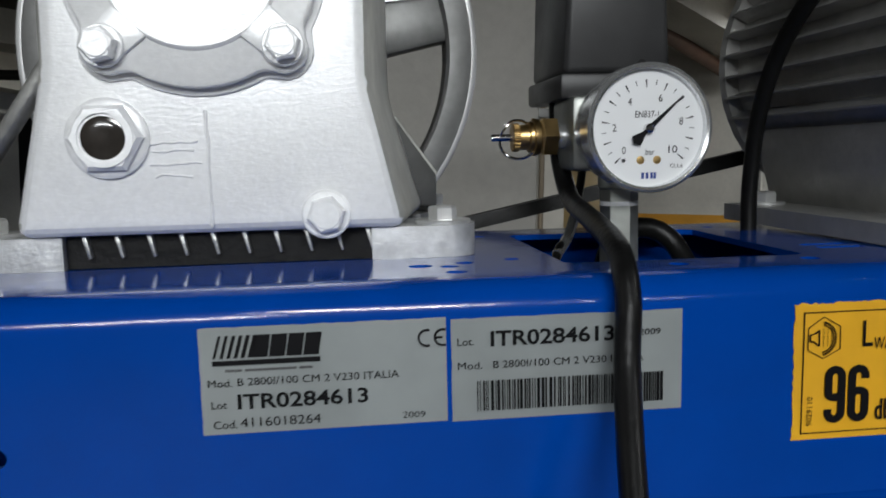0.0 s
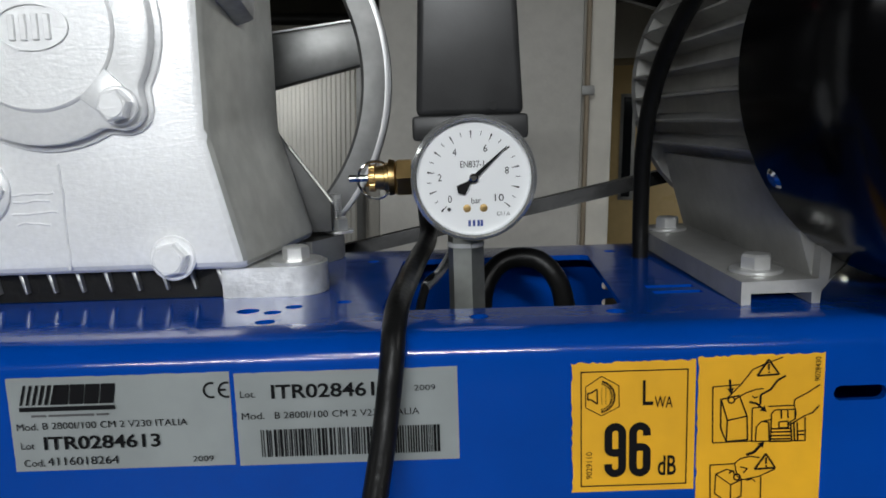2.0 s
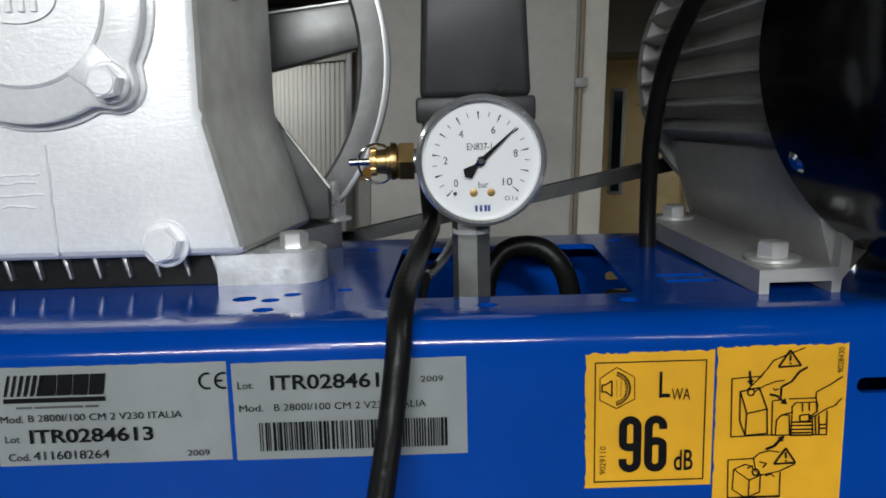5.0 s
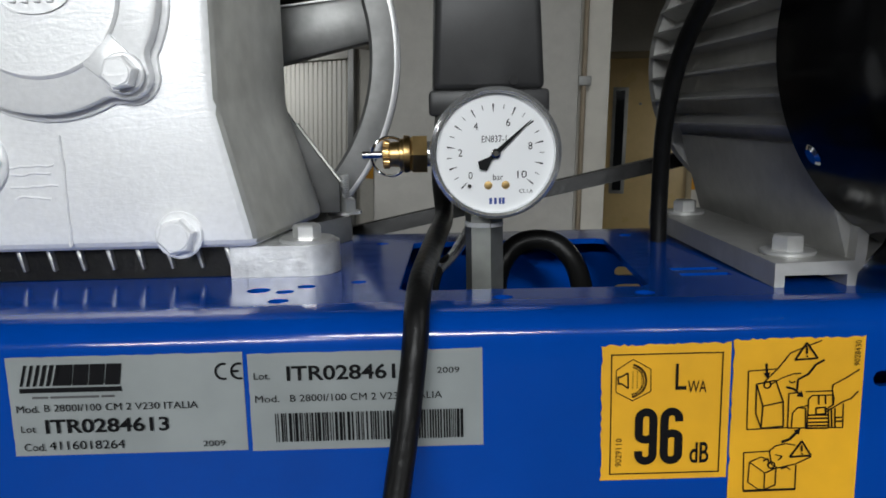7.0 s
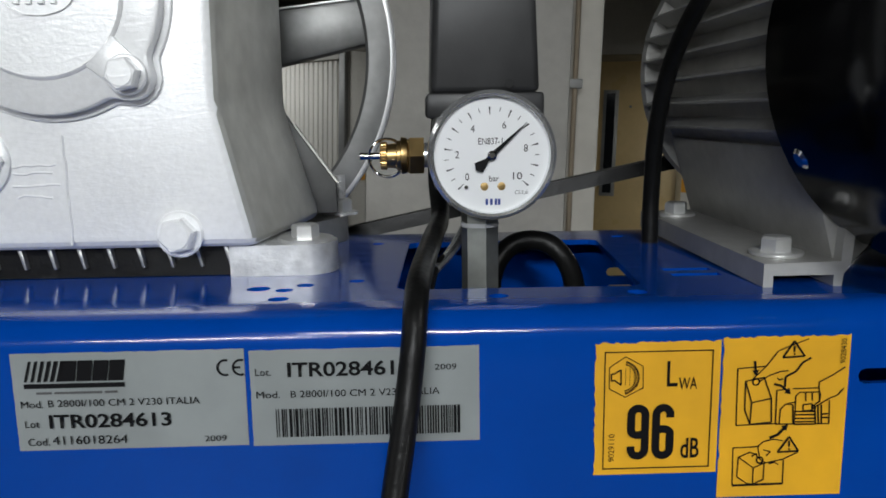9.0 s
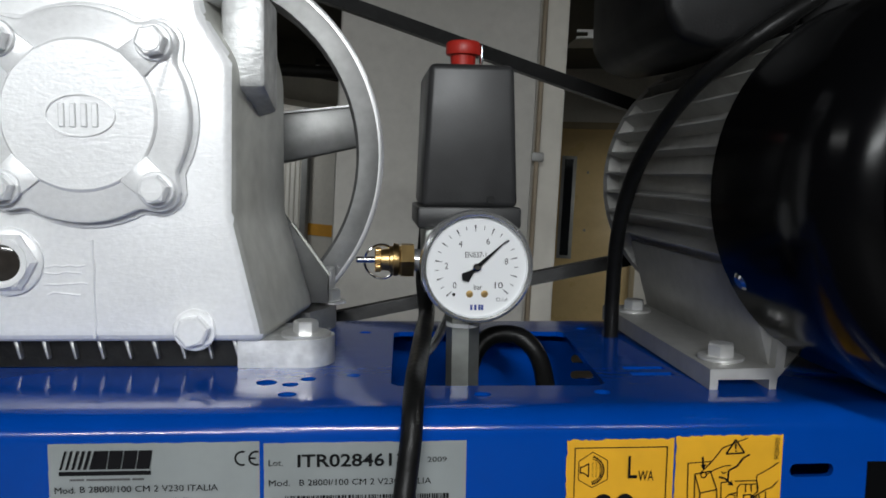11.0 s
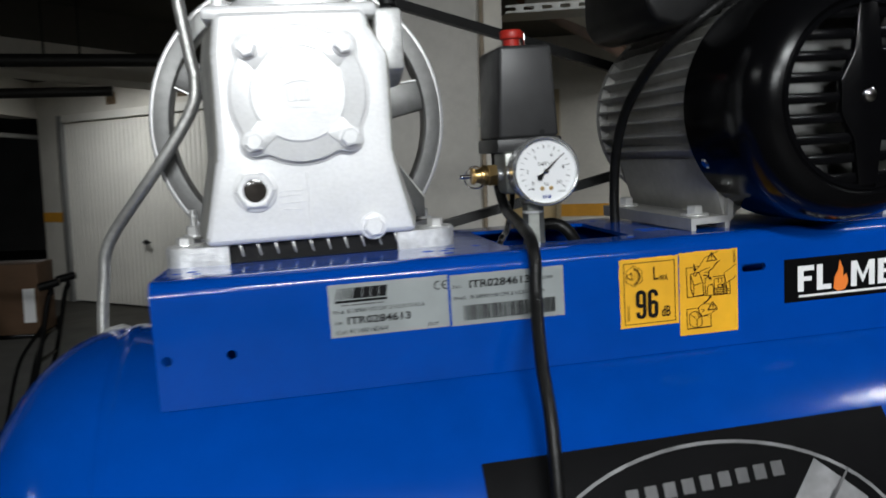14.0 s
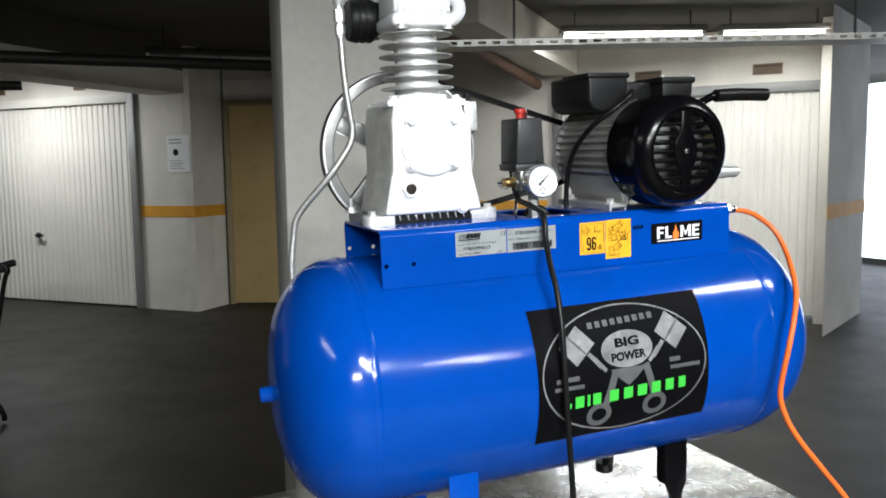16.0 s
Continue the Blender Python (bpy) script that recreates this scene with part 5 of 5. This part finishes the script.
def wall_run(name, a, b, thick, z0, z1, mat, label):
    """A wall from a to b in plan, its thickness behind."""
    dx, dy = b[0] - a[0], b[1] - a[1]
    length = math.hypot(dx, dy)
    return structure(name, box(0, length, 0, thick, z0, z1), mat, label, Matrix.Translation((*a, 0)) @ pose(0, 0, 0, 0, 0, math.degrees(math.atan2(dy, dx))))


def along(a, b, s):
    d = Vector((b[0] - a[0], b[1] - a[1])).normalized()
    return (a[0] + d.x * s, a[1] + d.y * s)


def stripe(a, b, s0, s1, name="stripe"):
    p, q = along(a, b, s0), along(a, b, s1)
    dx, dy = q[0] - p[0], q[1] - p[1]
    return structure(name, box(0, math.hypot(dx, dy), -0.004, 0.0, 0.985, 1.105), STRIPE, "ochre yellow painted stripe along the wall", Matrix.Translation((*p, 0)) @ pose(0, 0, 0, 0, 0, math.degrees(math.atan2(dy, dx))))


# left wall with its garage door: runs from the far left to the pier's corner
A0, A1 = (-6.18, 12.9), (0.06, 7.28)
LA = math.hypot(A1[0] - A0[0], A1[1] - A0[1])
TA = math.degrees(math.atan2(A1[1] - A0[1], A1[0] - A0[0]))
DW, DH = 2.80, 2.19
s1 = LA - 0.785
s0 = s1 - DW
wall_run("wall_left_pier", along(A0, A1, s1 + 0.09), A1, 0.3, 0, ROOM, PLASTER, "white plastered pier beside the garage door")
wall_run("wall_left_lintel", along(A0, A1, s0 - 0.09), along(A0, A1, s1 + 0.09), 0.3, DH + 0.09, ROOM, PLASTER, "white plastered lintel over the garage door")
wall_run("wall_left_side", along(A0, A1, s0 - 0.55), along(A0, A1, s0 - 0.09), 0.3, 0, ROOM, PLASTER, "white plastered wall strip")
wall_run("wall_left_end", A0, along(A0, A1, s0 - 3.2), 0.3, 0, ROOM, PLASTER, "white plastered wall")
# Its frame head is coloured white for the lamplight falling on it.
garage_door(DW, DH, (*along(A0, A1, s0), 0.0), TA, 1, DOOR)
stripe(A0, A1, s1 + 0.09, LA, "stripe_left")
stripe(A0, A1, s0 - 0.55, s0 - 0.09, "stripe_left_side")
for s in (s0 + 0.85, s0 + 2.05):
    p = along(A0, A1, s)
    m = Matrix.Translation((p[0], p[1], 0)) @ pose(0, 0, 0, 0, 0, TA)
    wall_vent(0.16, DH + 0.16, DH + 0.30, m)
p = along(A0, A1, LA - 0.312)
notice = thing("wall_notice", (0.125, 0, 1.45), "white paper notice with small dark sign on the plastered wall", "notice", m=Matrix.Translation((p[0], p[1], 0)) @ pose(0, 0, 0, 0, 0, TA))
part("sheet", box(0, 0.29, -0.005, -0.001, 1.45, 1.83), PAPER, notice)
part("round_sign", lathe((0.112, -0.005, 1.655), (0.112, -1, 1.655), [(0, 0.034), (0.002, 0.034)], 24), INK, notice)
for k in range(4):
    part("print_bar", box(0.03, 0.21 - 0.03 * (k % 2), -0.0062, -0.005, 1.485 + 0.026 * k, 1.492 + 0.026 * k), GREY, notice)
for k in range(2):
    part("print_bar", box(0.03, 0.19, -0.0062, -0.005, 1.745 + 0.034 * k, 1.757 + 0.034 * k), GREY, notice)

# middle wall with two cream doors
C0 = (0.40, 7.66)
wall_run("wall_return", A1, C0, 0.1, 0, ROOM, PLASTER, "white plastered return")
stripe(A1, C0, 0.0, 0.5, "stripe_return")
M0, M1 = C0, (3.62, 6.30)
LM = math.hypot(M1[0] - M0[0], M1[1] - M0[1])
TM = math.degrees(math.atan2(M1[1] - M0[1], M1[0] - M0[0]))


def cream_door(s, width, number, win0, win1):
    m = Matrix.Translation((*along(M0, M1, s), 0)) @ pose(0, 0, 0, 0, 0, TM)
    d = thing("door_%d" % number, (width / 2, 0, 0), "cream-painted flush metal door with narrow dark window", "door", m=m)
    tagged(d, kind="structure")
    part("door_leaf", box(0.05, width - 0.05, 0.02, 0.07, 0.01, 2.16, 0.003), CREAM, d)
    for x0, x1, z0, z1 in ((0, 0.05, 0, 2.22), (width - 0.05, width, 0, 2.22), (0.05, width - 0.05, 2.16, 2.22)):
        part("door_frame", box(x0, x1, -0.02, 0.09, z0, z1, 0.003), BEIGE, d)
    w = part("window", box(win0 - 0.03, win1 + 0.03, 0.008, 0.019, 0.92, 1.90, 0.002), TRAY, d)
    part("pane", box(win0, win1, 0.002, 0.0075, 0.95, 1.87), DARKGLASS, w, "dark wired glass")
    for z in (1.2, 1.75):
        part("rivet", rod((win1 + 0.14, 0.02, z), (win1 + 0.14, 0.012, z), 0.012, 12), GREY, d)


D2, D3 = 0.02, 1.50
W2, W3 = 0.92, 0.96
wall_run("wall_mid_a", along(M0, M1, D2 + W2), along(M0, M1, D3), 0.2, 0, ROOM, PLASTER, "white plastered wall between the doors")
wall_run("wall_mid_b", along(M0, M1, D3 + W3), M1, 0.2, 0, ROOM, PLASTER, "white plastered wall")
wall_run("wall_mid_lintel", along(M0, M1, D2), along(M0, M1, D3 + W3), 0.2, 2.22, ROOM, PLASTER, "white plastered wall over the doors")
cream_door(D2, W2, 2, 0.58, 0.72)
cream_door(D3, W3, 3, 0.245, 0.325)
stripe(M0, M1, D3 + W3, LM, "stripe_mid")
stripe(M0, M1, D2 + W2, D3, "stripe_mid_a")

# right wall with its garage door
R0, R1 = M1, (6.6, 3.32)
LR = math.hypot(R1[0] - R0[0], R1[1] - R0[1])
TRD = math.degrees(math.atan2(R1[1] - R0[1], R1[0] - R0[0]))
RS, RW, RH = 0.16, 2.50, 2.12
wall_run("wall_right_a", R0, along(R0, R1, RS - 0.09), 0.3, 0, ROOM, PLASTER, "white plastered wall")
wall_run("wall_right_lintel", along(R0, R1, RS - 0.09), along(R0, R1, RS + RW + 0.09), 0.3, RH + 0.09, ROOM, PLASTER, "white plastered lintel over the garage door")
wall_run("wall_right_b", along(R0, R1, RS + RW + 0.09), (5.45, 4.47), 0.3, 0, ROOM, PLASTER, "white plastered wall")
garage_door(RW, RH, (*along(R0, R1, RS), 0.0), TRD, 4)
for s in (RS + 0.75, RS + 1.85):
    p = along(R0, R1, s)
    wall_vent(0.26, RH + 0.17, RH + 0.27, Matrix.Translation((p[0], p[1], 0)) @ pose(0, 0, 0, 0, 0, TRD))
# pier at the right edge
structure("wall_right_pier", plate([(4.86, 3.79), (6.07, 4.49), (6.20, 4.85), (5.38, 4.22)], 0, ROOM), PLASTER, "stained white plastered pier")
stripe((4.86, 3.786), (6.07, 4.486), 0, 1.398, "stripe_right")
structure("backdrop", box(9.4, 9.5, 3.2, 11.0, 0.1, 2.6), DAY, "pale daylight at the garage entrance")

# column behind the pump
structure("column", box(0.127, 0.640, 1.69, 1.95, 0, ROOM, 0.012), CONCRETE, "painted concrete column")
cp = thing("conduit_pipe", (0.665, 1.70, 0.0), "thin brown conduit running up the column", "pipe")
part("conduit", rod((0.655, 1.715, 0.02), (0.655, 1.715, ROOM), 0.007, 12), CONDUIT, cp)
for z in (0.75, 1.55, 2.25):
    part("pipe_clip", box(0.638, 0.672, 1.702, 1.72, z - 0.012, z + 0.012, 0.003), GREY, cp)
structure("column_side", box(0.645, 0.732, 1.76, 1.95, 0, ROOM, 0.008), PLASTER, "white plastered flank of the column")

# ceiling beams and services
wall_run("ceiling_beam_left", (-4.0, 3.22), (0.0, 7.05), 0.4, 2.22, 2.44, PLASTER, "white plastered ceiling beam")
# Dark band added over the beam, standing for the low dark ceiling there.
wall_run("ceiling_beam_upper", (-4.0, 3.22), (0.0, 7.05), 0.4, 2.44, ROOM, CEILING, "dark band added over the beam for the ceiling there")
wall_run("ceiling_beam_right", (3.55, 6.25), (1.5, 4.0), 0.35, 2.40, ROOM, PLASTER, "white plastered ceiling beam")


def long_pipe(name, p0, p1, r, mat, label, hangers=()):
    t = thing(name, p0, label, "pipe")
    part("pipe", rod(p0, p1, r, 16), mat, t)
    for k in hangers:
        c = Vector(p0).lerp(Vector(p1), k)
        part("hanger", rod((c.x, c.y, c.z), (c.x, c.y, ROOM), 0.008, 8), PIPE, t)


long_pipe("ceiling_pipe", (-4.5, 5.05, 2.24), (1.2, 5.45, 2.30), 0.045, PIPE, "dark painted pipe under the ceiling", (0.25, 0.52, 0.56))
long_pipe("ceiling_pipe", (-4.2, 6.0, 2.10), (-1.30, 6.2, 2.17), 0.04, PIPE, "dark painted pipe end under the ceiling", (0.5,))
long_pipe("brown_pipe", (1.50, 4.02, 2.46), (3.38, 6.08, 2.29), 0.055, BROWN, "brown painted pipe sloping under the ceiling")


def light_fitting(p, length, turn, watts, body=None, wide=0.05):
    m = Matrix.Translation(p) @ pose(0, 0, 0, 0, 0, turn)
    t = thing("tube_light_fitting", (0, 0, 0), "fluorescent tube fitting, real or added fill, " + ("lit" if watts else "switched off"), "lamp", "tube lamps", m)
    part("lamp_body", box(-length / 2, length / 2, -wide, wide, 0.03, 0.08, 0.006), body or TRAY, t)
    for y in ((0.0,) if wide < 0.08 else (-wide * 0.5, wide * 0.5)):
        part("tube", rod((-length / 2 + 0.03, y, 0.0), (length / 2 - 0.03, y, 0.0), 0.014, 12), TUBE if watts else PAPER, t)
        for sx in (-1, 1):
            part("socket", box(sx * (length / 2 - 0.015) - 0.015, sx * (length / 2 - 0.015) + 0.015, y - 0.02, y + 0.02, -0.02, 0.03, 0.003), WHITE, t)
    for sx in (-1, 1):
        if ROOM - p[2] > 0.09:
            part("hanger", rod((sx * length * 0.4, 0, 0.08), (sx * length * 0.4, 0, ROOM - p[2]), 0.006, 8), PIPE, t)
    if watts:
        tube_lamp((p[0], p[1], p[2] - 0.03), turn, length, wide * 1.8 if wide > 0.08 else 0.06, watts)


HIGH = ROOM - 0.08
light_fitting((0.28, -3.12, HIGH), 1.45, -50, 240, None, 0.13)
light_fitting((1.85, -4.45, HIGH), 1.45, -50, 60, None, 0.13)
# No lamp known here; added to light the pump and column from in front.
light_fitting((-1.3, -5.0, HIGH), 1.6, 0, 560, None, 0.13)
light_fitting((2.15, -1.02, HIGH), 0.9, 0, 26, None, 0.11)
# Added fill from the left for the motor's ribs, no known fitting.
light_fitting((-2.7, -0.9, HIGH), 1.3, 90, 16)
light_fitting((0.42, 6.33, 2.47), 1.5, -4, 0, PIPE)
light_fitting((-1.95, 7.85, 2.56), 1.2, -42, 30)
light_fitting((3.45, 4.50, 2.515), 1.2, -20, 30)
light_fitting((4.55, 4.10, 2.515), 0.9, -20, 12)

# perforated cable tray
tray = thing("cable_tray", (0.95, 1.95, 2.2), "perforated galvanised cable tray under the ceiling", "tray")
T0, T1 = Vector((0.82, 2.03, 1.933)), Vector((4.2, 0.75, 1.947))
def tray_side():
    """A thin upright strip with a row of slots punched through it."""
    own = bmesh.new()
    d, n = T1 - T0, 60
    cols = [T0 + d * ((i + k) / n) for i in range(n) for k in (0.0, 0.55)] + [T1]
    rows = [[own.verts.new(c + Vector((0, 0, h))) for c in cols] for h in (0.0, 0.008, 0.020, 0.028)]
    for r in range(3):
        for i in range(len(cols) - 1):
            if r != 1 or i % 2:
                own.faces.new((rows[r][i], rows[r][i + 1], rows[r + 1][i + 1], rows[r + 1][i]))
    ext = bmesh.ops.extrude_face_region(own, geom=own.faces[:])
    bmesh.ops.translate(own, verts=[e for e in ext["geom"] if isinstance(e, bmesh.types.BMVert)], vec=(0, 0.004, 0))
    return own
side = part("tray_side", tray_side(), TRAY, tray)
bm = bmesh.new()
vs = [bm.verts.new(v) for v in (T0, T1, T1 + Vector((0, 0.15, 0)), T0 + Vector((0, 0.15, 0)))]
f = bm.faces.new(vs)
ext = bmesh.ops.extrude_face_region(bm, geom=[f])
bmesh.ops.translate(bm, verts=[e for e in ext["geom"] if isinstance(e, bmesh.types.BMVert)], vec=(0, 0, 0.003))
part("tray_floor", bm, TRAY, tray)
for k in (0.1, 0.5, 0.9):
    c = T0.lerp(T1, k)
    part("hanger", rod((c.x, c.y + 0.07, c.z), (c.x, c.y + 0.07, ROOM), 0.006, 8), PIPE, tray)
single("alarm_box", box(0.733, 0.80, 1.80, 1.88, 2.07, 2.17, 0.008), RED, "small red alarm box beside the column", "alarm")

# ---- far left: dark opening, near wall, trolley ----
wall_run("wall_west_near", (-6.6, 6.2), (-3.55, 7.75), 0.3, 0, ROOM, PLASTER, "white plastered wall")
wall_run("wall_west_lintel", (-3.55, 7.75), along(A0, A1, s0 - 0.55), 0.3, 2.28, ROOM, PLASTER, "plastered lintel over a dark opening")
long_pipe("rail_pipe", (-3.55, 7.72, 2.02), (*along(A0, A1, s0 - 0.6), 2.05), 0.03, TRAY, "pale rail across the dark opening")
box_pipe = thing("conduit_box", (-4.2, 7.3, 1.1), "grey junction box with conduit on the wall", "box")
part("junction_box", box(-4.32, -4.12, 7.20, 7.32, 1.15, 1.36, 0.01), GREY, box_pipe)
part("conduit", rod((-4.22, 7.28, 1.36), (-4.22, 7.28, 2.3), 0.02, 12), PIPE, box_pipe)

BESIDE = Matrix.Translation((-0.045, 0, 0))  # where the loaded trolley stands
cart = thing("hand_trolley", (-1.338, 3.75, 0.0), "black metal hand trolley carrying a brown cardboard box", "trolley", m=BESIDE)
for y in (3.60, 3.90):
    part("side_tube", sweep([(-1.238, y, 0.188), (-1.153, y, 0.529), (-1.091, y, 0.831), (-1.071, y, 0.881), (-1.079, y, 0.922)], 0.013, 10), GLOSS, cart)
    part("grip", rod((-1.129, y, 0.907), (-1.029, y, 0.932), 0.021, 14, 0.006), RUBBER, cart)
    part("brace", sweep([(-1.121, y, 0.711), (-1.243, y, 0.529), (-1.328, y, 0.208)], 0.010, 8), GLOSS, cart)
    part("skid", sweep([(-1.358, y, 0.178), (-1.238, y, 0.188), (-1.179, y, 0.127), (-1.141, y, 0.046), (-1.143, y, 0.015)], 0.014, 10), GLOSS, cart)
    part("rear_leg", sweep([(-1.858, y, 0.0), (-1.838, y, 0.651)], 0.012, 8, 2), GLOSS, cart)
part("cross_tube", rod((-1.153, 3.60, 0.529), (-1.153, 3.90, 0.529), 0.010, 10), GLOSS, cart)
part("shelf_plate", box(-1.878, -1.124, 3.617, 3.883, 0.651, 0.671, 0.003), GLOSS, cart)
cb = thing("cardboard_box", (-1.384, 3.75, 0.671), "brown cardboard box with white label on a trolley", "box", m=BESIDE)
part("carton", box(-1.634, -1.134, 3.62, 3.88, 0.672, 1.026, 0.006), CARD, cb)
part("carton_label", box(-1.208, -1.153, 3.617, 3.6195, 0.731, 0.902), PAPER, cb)
part("packing_tape", box(-1.634, -1.134, 3.72, 3.78, 1.0265, 1.0275), BROWN, cb)

scoot = thing("parked_scooter", (-1.55, 2.75, 0.0), "dark parked scooter with orange lamp beside the wall", "scooter")
for y in (2.3, 3.2):
    w_ = part("wheel", lathe((-1.60, y, 0.24), (0, y, 0.24), [(0, 0.16), (0.01, 0.23), (0.05, 0.24), (0.09, 0.23), (0.10, 0.16)], 32), RUBBER, scoot)
    part("rim", lathe((-1.595, y, 0.24), (0, y, 0.24), [(0, 0.03), (0.005, 0.16), (0.085, 0.16), (0.09, 0.03)], 24), GREY, w_)
part("body_panel", slab([(-1.75, 0.3), (-1.38, 0.3), (-1.32, 0.75), (-1.42, 1.02), (-1.70, 1.02), (-1.80, 0.75)], 2.2, 3.25, 0.06, None, 3), RUBBER, scoot)
part("saddle", lathe((-1.56, 2.45, 1.08), (-1.56, 3.2, 1.06), [(0, 0.03), (0.03, 0.10), (0.12, 0.13), (0.45, 0.14), (0.62, 0.09), (0.65, 0.02)], 24), RUBBER, scoot)
part("front_lamp", lathe((-1.50, 2.22, 1.18), (-1.45, 2.0, 1.19), [(0, 0.15), (0.03, 0.16), (0.05, 0.14), (0.055, 0.02)], 28), GLOSS, scoot)
part("indicator", lathe((-1.49, 2.17, 1.22), (-1.45, 1.98, 1.24), [(0, 0.06), (0.02, 0.055), (0.03, 0.02)], 20), ORANGE, scoot, "orange lamp")
part("handlebar", sweep([(-1.9, 2.35, 1.10), (-1.7, 2.3, 1.14), (-1.5, 2.28, 1.14), (-1.3, 2.3, 1.14), (-1.12, 2.35, 1.10)], 0.018, 10), GLOSS, scoot)
